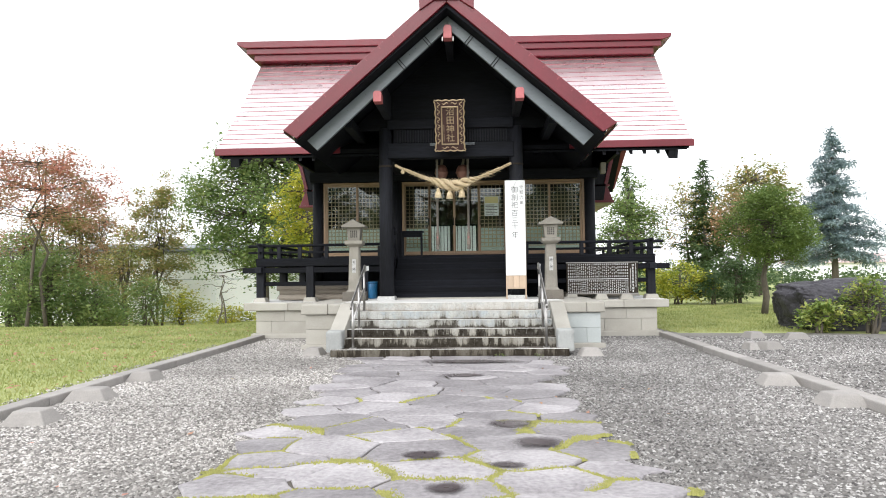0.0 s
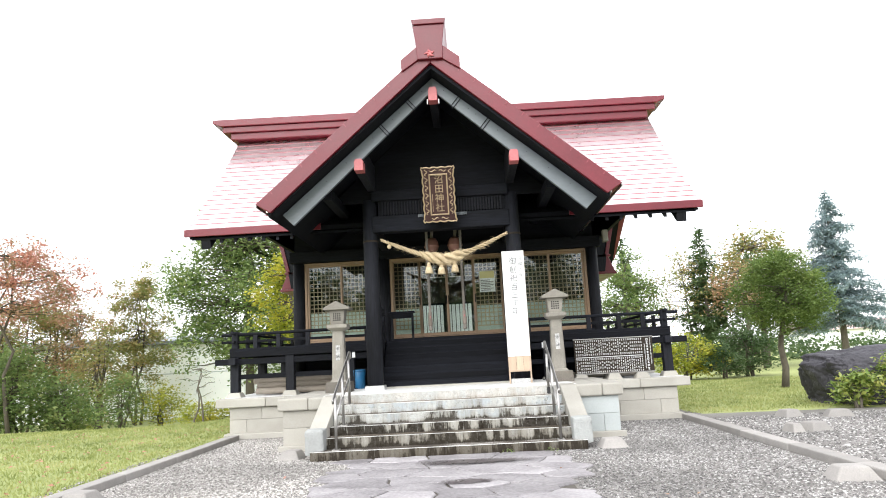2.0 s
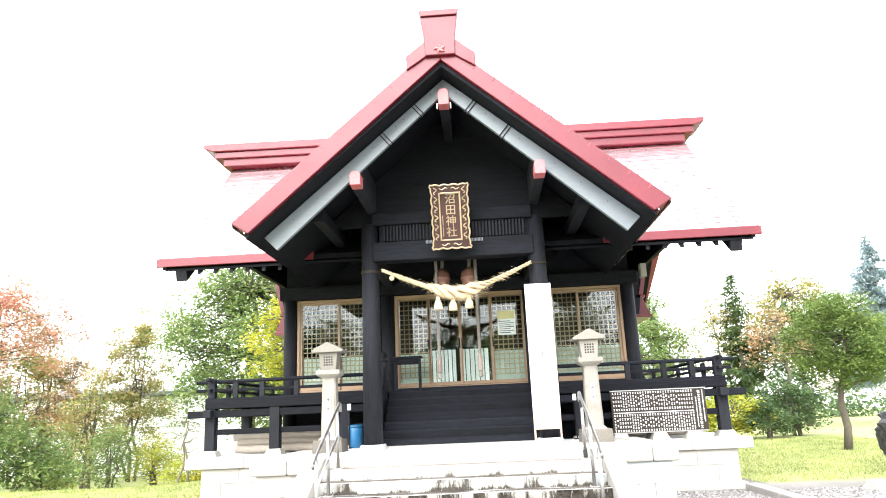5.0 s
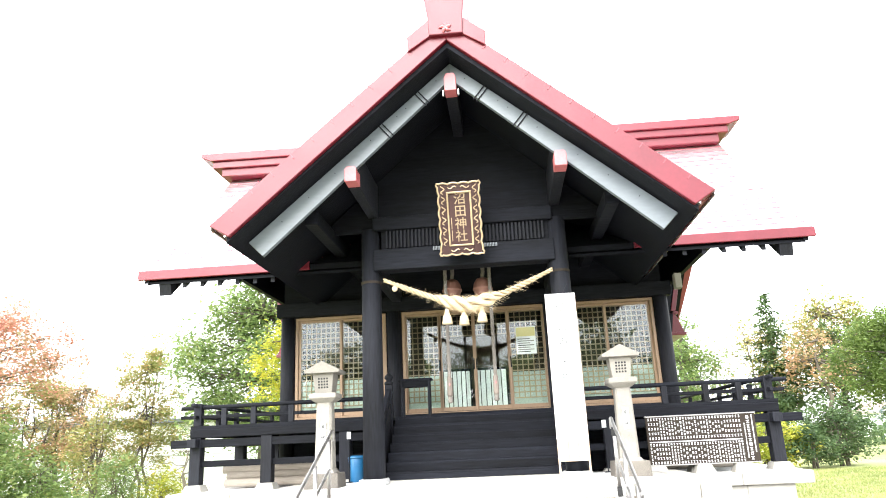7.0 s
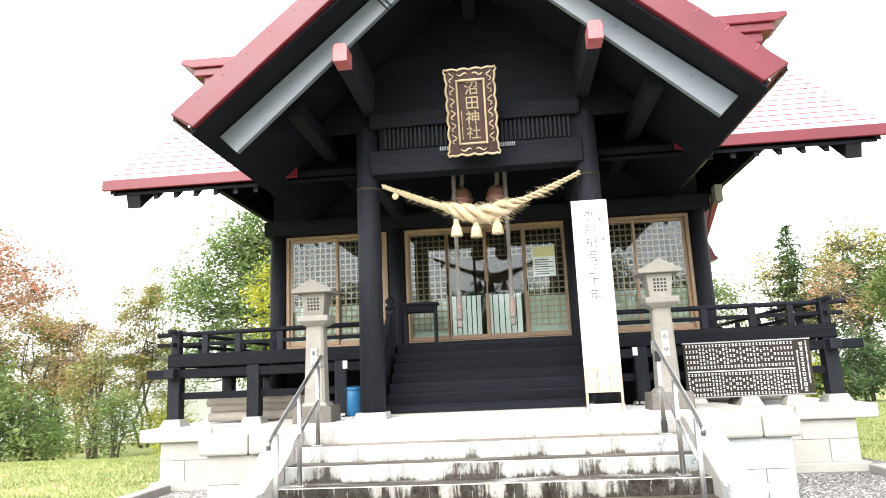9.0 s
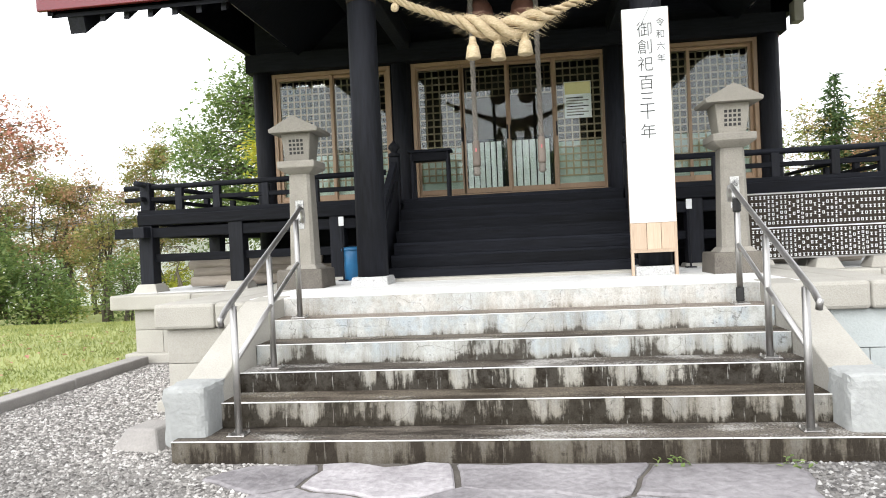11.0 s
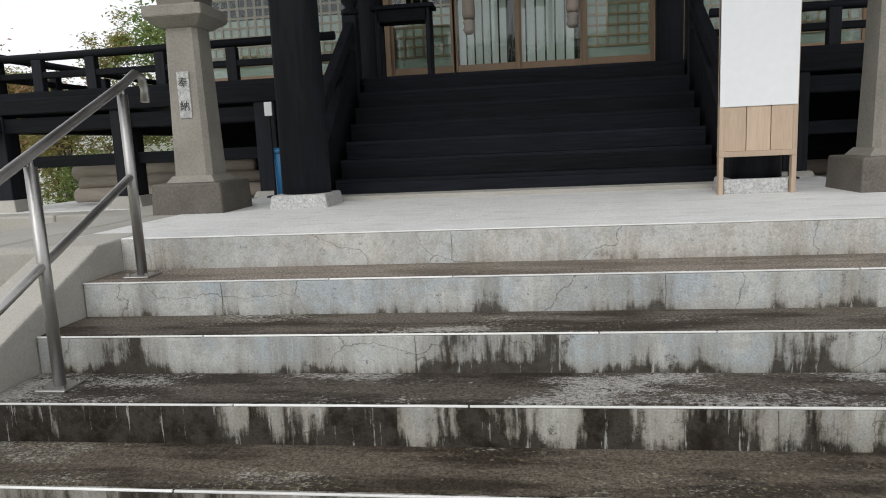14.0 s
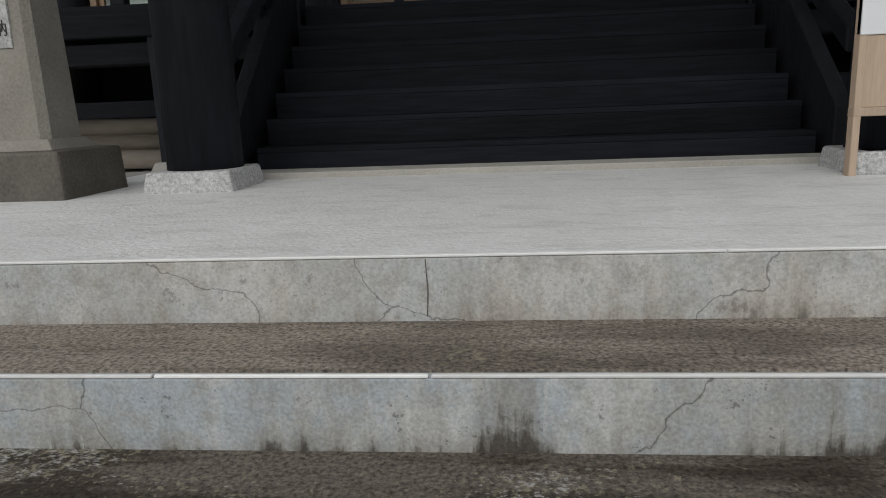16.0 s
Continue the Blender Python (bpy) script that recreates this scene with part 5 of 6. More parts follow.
def shimenawa():
    t = thing("straw_rope", (-0.08, 17.95, 3.7), "thick twisted rice-straw rope with tassels, tied between the pillars", "rope")
    L, R = Vector((-1.42, 18.02, 4.18)), Vector((1.33, 18.02, 4.18))
    def centre(u):
        x = L.x + (R.x - L.x) * u
        v = abs(2 * u - 1)
        return Vector((x, 17.98 - 0.04 * (1 - v), 3.66 + 0.52 * v ** 1.25))
    def girth(u):
        v = abs(2 * u - 1)
        return 0.030 + 0.072 * math.exp(-(v / 0.32) ** 4) + 0.008 * (v < 0.8)
    for s in range(3):
        pts, rad, a = [], [], 2 * math.pi * s / 3
        for k in range(201):
            u = k / 200
            c, g = centre(u), girth(u)
            a += 2 * math.pi * 13 / 200 * 0.034 / g
            pts.append(c + Vector((0, math.cos(a), math.sin(a))) * g * 0.74)
            rad.append(g * 0.50)
        part("strand", tube(pts, rad, 10), STRAW, t, smooth=True)
    r2 = random.Random(9)
    bm = bmesh.new()
    for k in range(900):
        u = 0.5 + 0.5 * r2.uniform(-1, 1) * r2.random() ** 0.5
        c, g = centre(u), girth(u)
        a = r2.uniform(0, 6.28)
        p = c + Vector((0, math.cos(a), math.sin(a))) * g
        q = p + Vector((r2.uniform(-0.17, 0.17), math.cos(a) * 0.06, math.sin(a) * 0.06 - 0.01)) * (0.5 + girth(u) * 6)
        bm.faces.new([bm.verts.new(v) for v in (p, p + Vector((0.004, 0, 0.004)), q)])
    tagged(part("loose_straw", bm, STRAW, t, "stray ends of straw"), kind="stuff")
    for x in (-0.40, -0.13, 0.16):
        z = 3.62 if x != -0.13 else 3.59
        ts = part("tassel", lathe(x, 17.95, [(0.03, z), (0.04, z - 0.05), (0.036, z - 0.07), (0.062, z - 0.1), (0.085, z - 0.23), (0.08, z - 0.235)], 14), STRAW, t, "short straw tassel", True)
        part("binding", tube([(x, 17.95, z - 0.065), (x, 17.95, z - 0.085)], 0.045, 14), STRAW, ts)
    part("loop", tube([Vector((-1.24, 17.98, 4.02)) + Vector((0.022 * math.cos(a), 0.0, 0.025 * math.sin(a))) for a in np.linspace(0, 6.28, 17)], 0.026, 8), STRAW, t)


shimenawa()


def bell(x, dx):
    y = 18.75
    t = thing("shrine_bell", (x, y, 3.9), "brown round bell with a thick hanging hemp pull rope", "bell", "pair of bells")
    part("shell", lathe(x, y, [(0.02, 4.30), (0.10, 4.27), (0.15, 4.19), (0.16, 4.12), (0.172, 4.105), (0.172, 4.08), (0.155, 4.065), (0.135, 3.99), (0.05, 3.94)], 20), BELL_METAL, t, smooth=True)
    part("strap", tube([(x, y, 4.28), (x + 0.02, y, 4.4), (x, y, 4.9)], 0.035, 8), ROPE_FIBRE, t)
    for s in range(3):
        part("rope_strand", tube([(x + dx + 0.016 * math.cos(k * 0.55 + s * 2.094), y - 0.15 + 0.016 * math.sin(k * 0.55 + s * 2.094), 4.7 - 0.025 * k) for k in range(86)], 0.017, 6), ROPE_FIBRE, t, smooth=True)
    part("handle", lathe(x + dx, y - 0.15, [(0.03, 2.60), (0.042, 2.58), (0.048, 2.32), (0.042, 2.29)], 12), GRIP_WOOD, t, "worn brown wooden rope grip", True)
    part("red_mark", box(x + dx - 0.009, x + dx + 0.009, y - 0.201, y - 0.191, 2.46, 2.50, 0.003), RED_CAP, t, "small red painted mark")
    part("rope_end", lathe(x + dx, y - 0.15, [(0.03, 2.29), (0.046, 2.27), (0.036, 2.24), (0.048, 2.21), (0.026, 2.18)], 10), ROPE_FIBRE, t, "frayed rope end", True)


bell(-0.36, -0.1)
bell(0.17, 0.13)


def donor_board():
    x0, x1, y = 2.74, 4.51, 19.2
    t = thing("donor_board", (3.62, y, 0.91), "dark brown board with rows of white name plates, on concrete feet", "notice board")
    part("board", box(x0, x1, y, y + 0.05, 1.04, 1.82, 0.006), BOARD_BROWN, t)
    for z in (1.035, 1.815):
        part("edge_trim", box(x0 - 0.01, x1 + 0.01, y - 0.012, y + 0.055, z, z + 0.018, 0.003), STEEL, t, "bright metal edge")
    part("centre_rule", box(x0 + 0.03, x1 - 0.24, y - 0.008, y, 1.405, 1.42, 0.002), WHITE_SHEET, t, "white dividing line")
    r3 = random.Random(4)
    letters = bmesh.new()
    def glyph(x, z, w, h):
        """An unreadable character: two or three small bars."""
        kind = r3.randrange(3)
        b_ = h * 0.2
        box(x - w / 2, x + w / 2, y - 0.005, y, z - b_, z, 0, letters)
        box(x - w * 0.42, x + w * 0.42, y - 0.005, y, z - h, z - h + b_, 0, letters)
        if kind < 2:
            box(x - w * 0.16, x + w * 0.16, y - 0.005, y, z - h + b_, z - b_, 0, letters)
        else:
            for q in (-0.36, 0.36):
                box(x + w * q - w * 0.12, x + w * q + w * 0.12, y - 0.005, y, z - h + b_, z - b_, 0, letters)
    cols = 32
    for za, zb in ((1.455, 1.795), (1.065, 1.385)):
        for c in range(cols):
            x = x0 + 0.045 + (x1 - x0 - 0.30) * c / (cols - 1)
            m_ = r3.choice((4, 5, 5, 5, 6, 7))
            h = min(0.036, (zb - za) / m_ * 0.62)
            for j in range(m_):
                glyph(x, zb - (zb - za - h) * j / (m_ - 1), 0.026, h)
    for x, top, low, m_, h in ((x1 - 0.125, 1.775, 1.13, 10, 0.048), (x1 - 0.055, 1.79, 1.22, 19, 0.022), (x1 - 0.185, 1.66, 1.13, 18, 0.022)):
        for j in range(m_):
            glyph(x, top - (top - low) * j / (m_ - 1), h * 0.95, h)
    tagged(part("name_lettering", letters, WHITE_SHEET, t, "rows of small white lettering"), kind="stuff")
    for x in (x0 + 0.85, x1 - 0.3, x0 + 0.12):
        part("foot", frustum(x, y + 0.03, 0.90, 1.035, 0.34, 0.3, 0.22, 0.2, 0.01), CONCRETE, t, "tapered concrete foot")
    part("back_brace", box(x0 + 0.2, x1 - 0.2, y + 0.052, y + 0.09, 1.1, 1.16, 0.004), BLACK_WOOD, t)


donor_board()


def handrail(sgn):
    x = SX + sgn * 1.86
    t = thing("handrail", (x, 15.6, 0.3), "stainless steel stair handrail with three posts and a lower rail", "handrail", "pair of stair handrails")
    posts = ((15.03, STEP_Z[0], 1.05), (15.72, STEP_Z[2], 1.37), (16.38, STEP_Z[4], 1.68))
    for y, z0, z1 in posts:
        p = part("post", tube([(x, y, z0), (x, y, z1)], 0.024, 14), STEEL, t, smooth=True)
        part("base_plate", box(x - 0.065, x + 0.065, y - 0.065, y + 0.065, z0, z0 + 0.01, 0.003), STEEL, p)
        for a in (-1, 1):
            for b in (-1, 1):
                part("bolt", tube([(x + 0.048 * a, y + 0.048 * b, z0 + 0.008), (x + 0.048 * a, y + 0.048 * b, z0 + 0.024)], 0.009, 6), STEEL, p)
        if sgn > 0 and y > 16:
            for za, zb in ((z0 + 0.025, z0 + 0.135), (z1 - 0.115, z1 - 0.01)):
                wrap = [(0.0245, za)] + [(0.031 + 0.0025 * (j % 2), za + (zb - za) * j / 9) for j in range(10)] + [(0.0245, zb)]
                part("tape_wrap", lathe(x, y, wrap, 14), DARK_HOLE, p, "black tape wound round the post", True)
        part("bracket", tube([(x, y, z1 - 0.005), (x, y, z1 + 0.045)], 0.012, 10), STEEL, p)
    sl = (1.68 - 1.05) / (16.38 - 15.03)
    def line(y):
        return 1.09 + (y - 15.03) * sl
    pts = [(x, 14.84, 0.93), (x, 14.82, 0.99), (x, 14.84, line(14.84) - 0.02), (x, 14.9, line(14.9))]
    pts += [(x, 14.95 + 0.3 * k, line(14.95 + 0.3 * k)) for k in range(5)]
    pts += [(x, 16.4, line(16.4)), (x, 16.5, line(16.5) + 0.01), (x, 16.56, line(16.5)), (x, 16.58, line(16.5) - 0.06), (x, 16.57, line(16.5) - 0.12)]
    part("top_rail", tube(pts, 0.021, 12), STEEL, t, smooth=True)
    part("lower_rail", tube([(x, y, line(y) - 0.42) for y in (15.03, 15.7, 16.38)], 0.019, 12), STEEL, t, smooth=True)


handrail(-1)
handrail(1)

# offering table, drum, stakes and logs
tb = thing("offering_table", (-1.28, 20.3, DECK), "small black wooden side table by the door", "table")
part("tabletop", box(-1.58, -0.95, 20.25, 20.55, 2.72, 2.76, 0.006), BLACK_BOARD, tb)
part("apron", box(-1.52, -1.01, 20.28, 20.52, 2.60, 2.72, 0.004), BLACK_BOARD, tb)
for x in (-1.54, -1.03):
    for y in (20.28, 20.5):
        part("leg", box(x, x + 0.04, y, y + 0.04, DECK, 2.72, 0.004), BLACK_WOOD, tb)
dr = thing("blue_bin", (-2.2, 19.3, 0.955), "blue plastic bin standing by the pillar", "bin")
part("body", lathe(-2.2, 19.32, [(0.11, 0.955), (0.125, 0.97), (0.14, 1.36), (0.13, 1.38)], 20), BLUE_PLASTIC, dr, smooth=True)
part("lid", lathe(-2.2, 19.32, [(0.148, 1.36), (0.148, 1.39), (0.12, 1.41), (0.02, 1.415)], 20), BLUE_PLASTIC, dr, smooth=True)
for x in (-2.3, 2.05):
    st = thing("marker_stake", (x, 19.2, 0.955), "thin dark stake with a small white tag", "stake", "marker stakes")
    part("rod", tube([(x, 19.2, 0.92), (x, 19.2, 1.72)], 0.012, 8), BLACK_WOOD, st)
    part("tag", box(x - 0.035, x + 0.035, 19.18, 19.192, 1.69, 1.81, 0.004), WHITE_SHEET, st)
    part("foot", box(x - 0.06, x + 0.06, 19.14, 19.26, 0.96, 0.99, 0.004), BLACK_WOOD, st)
for k, (z, y, xa, xb) in enumerate(((1.0, 20.1, -4.85, -2.6), (1.0, 20.35, -4.8, -2.7), (1.12, 20.2, -4.85, -2.75), (1.24, 20.25, -4.95, -2.9), (0.98, 20.6, 2.4, 4.6))):
    lg = part("timber_log", tube([(xa, y, z), ((xa + xb) / 2, y + 0.01, z + 0.01), (xb, y, z)], [0.075, 0.08, 0.072], 12), LOG_WOOD, None, smooth=True)
    tagged(lg, "weathered grey log stored under the veranda", "log", "logs under the veranda")
br = thing("wall_box", (3.95, 20.9, 4.45), "small pale junction box on the wall corner", "junction box")
part("housing", box(3.93, 4.06, 20.75, 20.95, 4.3, 4.6, 0.01), CONCRETE, br)

# concrete blocks about the yard
for x, y, w, rz in ((-4.55, 10.6, 0.62, 4), (-4.62, 12.2, 0.5, -6), (-4.4, 9.2, 0.55, 3), (4.62, 11.6, 0.55, -5), (4.7, 10.1, 0.55, 5), (6.3, 15.9, 0.5, 20), (7.7, 17.8, 0.6, -10), (6.9, 18.2, 0.5, 15), (5.9, 15.8, 0.25, 5), (2.62, 15.0, 0.5, 3), (-2.75, 15.35, 0.45, -8)):
    bm = frustum(0, 0, -0.03, 0.16, w, 0.46, w * 0.55, 0.26, 0.02)
    bmesh.ops.rotate(bm, verts=bm.verts, cent=(0, 0, 0), matrix=Matrix.Rotation(radians(rz), 3, "Z"))
    b = part("concrete_block", bm, KERB_CONCRETE, None)
    b.location = (x, y, 0)
    tagged(b, "worn tapered concrete block lying on the gravel", "concrete block", "loose concrete blocks")

# ---- gravel stones ----
def stones_mesh(name, areas, per_m2, rng, r0, r1):
    """Many small rounded stones in one mesh."""
    ico = np.array([(1, 0, 0), (0.2, 0.95, 0.1), (-1, 0.1, 0), (-0.1, -1, 0.1), (0.15, 0.1, 1), (0, 0, -0.6)])
    tri = np.array([(0, 1, 4), (1, 2, 4), (2, 3, 4), (3, 0, 4), (1, 0, 5), (2, 1, 5), (3, 2, 5), (0, 3, 5)])
    vs, fs, k = [], [], 0
    for x0, x1, y0, y1 in areas:
        n = int((x1 - x0) * (y1 - y0) * per_m2)
        c = np.stack((rng.uniform(x0, x1, n), rng.uniform(y0, y1, n), np.full(n, 0.012)), 1)
        r = rng.uniform(r0, r1, (n, 1, 1)) * rng.uniform(0.6, 1.3, (n, 1, 3)) * np.array((1, 1, 0.6))
        a = rng.uniform(0, 6.28, n)
        v = ico[None] * r + rng.normal(0, 0.0022, (n, 6, 3))
        ca, sa = np.cos(a)[:, None], np.sin(a)[:, None]
        v = np.stack((v[..., 0] * ca - v[..., 1] * sa, v[..., 0] * sa + v[..., 1] * ca, v[..., 2]), -1) + c[:, None]
        vs.append(v.reshape(-1, 3))
        fs.append((tri[None] + (k + 6 * np.arange(n))[:, None, None]).reshape(-1, 3))
        k += 6 * n
    return np.concatenate(vs), np.concatenate(fs)


def island_material(name, colours, rough=0.8):
    m = bpy.data.materials.new(name)
    m.use_nodes = True
    n, l = m.node_tree.nodes, m.node_tree.links
    g, r, t, mul = n.new("ShaderNodeNewGeometry"), n.new("ShaderNodeValToRGB"), n.new("ShaderNodeTexNoise"), n.new("ShaderNodeMixRGB")
    t.inputs["Scale"].default_value = 0.32
    tc = n.new("ShaderNodeTexCoord")
    l.new(tc.outputs["Object"], t.inputs["Vector"])
    e = r.color_ramp.elements
    e[0].color, e[1].color = (*colours[0], 1), (*colours[-1], 1)
    for k, c in enumerate(colours[1:-1], 1):
        e.new(k / (len(colours) - 1)).color = (*c, 1)
    l.new(g.outputs["Random Per Island"], r.inputs["Fac"])
    mr = n.new("ShaderNodeMapRange")
    mr.inputs["From Min"].default_value, mr.inputs["From Max"].default_value = 0.35, 0.65
    mr.inputs["To Min"].default_value, mr.inputs["To Max"].default_value = 0.62, 1.12
    l.new(t.outputs["Fac"], mr.inputs["Value"])
    mul.blend_type, mul.inputs[0].default_value = "MULTIPLY", 1.0
    l.new(r.outputs[0], mul.inputs[1])
    l.new(mr.outputs[0], mul.inputs[2])
    l.new(mul.outputs[0], n["Principled BSDF"].inputs["Base Color"])
    n["Principled BSDF"].inputs["Roughness"].default_value = rough
    return m


nr = np.random.default_rng(3)
PEBBLES = island_material("mixed_grey_pebbles", [(0.09, 0.083, 0.078), (0.22, 0.207, 0.194), (0.33, 0.312, 0.292), (0.43, 0.41, 0.387), (0.60, 0.585, 0.56)])
DARK_PEBBLES = island_material("dark_grey_pebbles", [(0.06, 0.056, 0.055), (0.135, 0.128, 0.124), (0.20, 0.192, 0.185), (0.28, 0.27, 0.26), (0.52, 0.51, 0.495)])
v, f = stones_mesh("gravel", [(-4.8, -1.5, 3.6, 16.2), (-4.8, -3.2, 16.2, 18.8)], 1700, nr, 0.009, 0.023)
tagged(raw("gravel_stones", v, f, PEBBLES), "loose grey and buff gravel stones", "gravel", kind="stuff")
v, f = stones_mesh("gravel", [(1.6, 4.85, 3.6, 16.2), (3.1, 4.85, 16.2, 18.8)], 1700, nr, 0.009, 0.023)
tagged(raw("gravel_stones_dark", v, f, DARK_PEBBLES), "loose darker grey gravel stones", "gravel", kind="stuff")
v, f = stones_mesh("gravel", [(5.15, 9.5, 7.5, 18.6)], 650, nr, 0.013, 0.032)
tagged(raw("gravel_stones_east", v, f, DARK_PEBBLES), "loose grey gravel beyond the kerb", "gravel", kind="stuff")
v, f = stones_mesh("gravel", [(-5.6, -5.1, 8.5, 17.5)], 220, nr, 0.013, 0.03)
tagged(raw("gravel_stones_verge", v, f, PEBBLES), "gravel scattered along the lawn edge", "gravel", kind="stuff")


# ---- plants ----
def leaf_cloud(centres, spread, size, rng, droop=0.0, aspect=0.55, flat=0.35):
    """Leaves as small folded quads about the given points."""
    n = len(centres)
    p = centres + np.clip(rng.normal(0, 1, (n, 3)), -1.7, 1.7) * spread
    d = rng.normal(0, 1, (n, 3))
    d[:, 2] = d[:, 2] * 0.5 - droop
    d /= np.linalg.norm(d, axis=1, keepdims=True)
    up = rng.normal(0, flat, (n, 3)) + np.array((0, 0, 1.0))
    s = np.cross(d, up)
    s /= np.linalg.norm(s, axis=1, keepdims=True) + 1e-6
    nn = np.cross(s, d)
    L = size * rng.uniform(0.6, 1.3, (n, 1))
    w = L * aspect
    v = np.stack((p, p + d * L * 0.5 + s * w * 0.5 + nn * L * 0.12, p + d * L, p + d * L * 0.5 - s * w * 0.5 + nn * L * 0.12), 1).reshape(-1, 3)
    i = 4 * np.arange(n)
    return v, np.concatenate((np.stack((i, i + 1, i + 2), 1), np.stack((i, i + 2, i + 3), 1)))


def limb(bm, a, b, r0, r1, rng, sides=6, n=4, wander=0.06):
    a, b = np.array(a, float), np.array(b, float)
    ln = np.linalg.norm(b - a)
    pts = [a + (b - a) * k / n + (rng.normal(0, wander * ln / 2, 3) if 0 < k < n else 0) for k in range(n + 1)]
    tube([tuple(q) for q in pts], [r0 + (r1 - r0) * k / n for k in range(n + 1)], sides, bm)
    return pts


def broadleaf(name, label, x, y, h, crown, clear, leaf, colours, leaves, seed, stems=1, clumps=70, spread=0.28, lean=0.0, bark=BARK, group="", girth=1.0):
    """Trunk, limbs and a crown of leaf clumps. crown: half widths; clear: height of the crown's foot."""
    g = np.random.default_rng(seed)
    t = thing(name, (x, y, 0), label, "shrub" if "shrub" in name or "bush" in name else "tree", group)
    rx, ry = crown
    cz, rz = (h + clear) / 2, (h - clear) / 2
    bm = bmesh.new()
    ends = []
    c = g.normal(0, 1, (clumps * 3, 3))
    c /= np.linalg.norm(c, axis=1, keepdims=True)
    c *= (g.uniform(0.2, 1.0, (len(c), 1)) ** 0.5) * g.uniform(0.78, 1.05, (len(c), 1))
    taper = np.clip(1.15 - 0.5 * np.clip(c[:, 2:3], -0.3, 1), 0.5, 1.15)
    c = c[:clumps] * np.array((rx, ry, rz)) * np.concatenate((taper, taper, np.ones_like(taper)), 1)[:clumps] + np.array((x + lean * 0.6, y, cz))
    for s in range(stems):
        ang = 6.28 * s / max(stems, 1) + g.uniform(0, 1)
        off = 0.0 if stems == 1 else 0.12 * rx
        r0 = girth * (0.02 * h + 0.03) / (1 if stems == 1 else 1.5)
        top = (x + lean + g.normal(0, 0.12 * rx), y + g.normal(0, 0.12 * ry), clear + (h - clear) * 0.75)
        pts = limb(bm, (x + off * math.cos(ang), y + off * math.sin(ang), -0.05), top, r0, r0 * 0.25, g, 8, 6, 0.05)
        mine = c[s::stems]
        for q in mine:
            k = int(np.clip(np.searchsorted([p[2] for p in pts], q[2] - 0.35 * np.hypot(q[0] - x, q[1] - y)), 1, len(pts) - 1))
            if g.random() < 0.75:
                limb(bm, pts[k], q, r0 * 0.3, 0.008, g, 4, 3, 0.09)
    part("trunk", bm, bark, t, smooth=True)
    idx = g.integers(0, len(c), leaves)
    v, f = leaf_cloud(c[idx], np.array((1, 1, 0.75)) * spread * g.uniform(0.5, 1.2, (leaves, 1)), leaf, g)
    v[:, 2] = np.maximum(v[:, 2], 0.02)
    raw("crown", v, f, colours, t)
    return t


def on_slope(t):
    t.location.z = land_z(t.location.x, t.location.y)


def conifer(name, label, x, y, h, r, foot, colours, seed, whorls=26, sprays=46, size=0.32):
    g = np.random.default_rng(seed)
    t = thing(name, (x, y, 0), label, "tree")
    bm = bmesh.new()
    limb(bm, (x, y, -0.1), (x, y, h * 0.98), 0.022 * h, 0.01, g, 8, 6, 0.004)
    pts, dirs = [], []
    for k in range(whorls):
        u = k / (whorls - 1)
        z = foot + (h - foot) * u ** 0.92
        rr = r * (1 - u) ** 0.85 * g.uniform(0.85, 1.12) + 0.06
        for b in range(int(9 - 4 * u)):
            a = g.uniform(0, 6.28)
            ln = rr * g.uniform(0.72, 1.1)
            end = np.array((x + ln * math.cos(a), y + ln * math.sin(a), z - ln * g.uniform(0.1, 0.28) + 0.05))
            limb(bm, (x, y, z), end, 0.03 * (1 - u) + 0.008, 0.004, g, 3, 2, 0.03)
            m = max(6, int(sprays * ln / r))
            w = g.uniform(0.15, 1.02, m)[:, None]
            pts.append(np.array((x, y, z)) * (1 - w) + end * w + g.normal(0, 0.07 * ln + 0.02, (m, 3)) * np.array((1, 1, 0.35)))
    part("trunk", bm, BARK, t, smooth=True)
    v, f = leaf_cloud(np.concatenate(pts), 0.05, size, g, 0.35, 0.32, 0.3)
    raw("crown", v, f, colours, t)
    return t


GREEN = leaf_material("mid_green_leaves", [(0.078, 0.128, 0.040), (0.134, 0.211, 0.066), (0.223, 0.294, 0.098), (0.334, 0.367, 0.131)])
DARK_GREEN = leaf_material("dark_green_leaves", [(0.033, 0.067, 0.029), (0.064, 0.114, 0.044), (0.109, 0.168, 0.064), (0.164, 0.218, 0.091)])
YELLOW_GREEN = leaf_material("yellow_green_leaves", [(0.164, 0.218, 0.035), (0.291, 0.336, 0.042), (0.473, 0.454, 0.056), (0.650, 0.504, 0.070)])
OLIVE = leaf_material("olive_autumn_leaves", [(0.109, 0.146, 0.049), (0.218, 0.255, 0.078), (0.364, 0.309, 0.118), (0.510, 0.273, 0.137)])
RED_LEAF = leaf_material("red_autumn_leaves", [(0.19, 0.20, 0.09), (0.36, 0.26, 0.15), (0.50, 0.22, 0.17), (0.62, 0.36, 0.27)])
ORANGE = leaf_material("pale_orange_leaves", [(0.161, 0.196, 0.072), (0.276, 0.241, 0.108), (0.414, 0.253, 0.144), (0.552, 0.322, 0.216)])
SPRUCE = leaf_material("blue_green_needles", [(0.11, 0.165, 0.165), (0.19, 0.265, 0.275), (0.31, 0.395, 0.415), (0.47, 0.54, 0.58)])
THUJA = leaf_material("bright_green_scale_leaves", [(0.066, 0.112, 0.030), (0.118, 0.182, 0.045), (0.18, 0.258, 0.068), (0.28, 0.33, 0.095)])
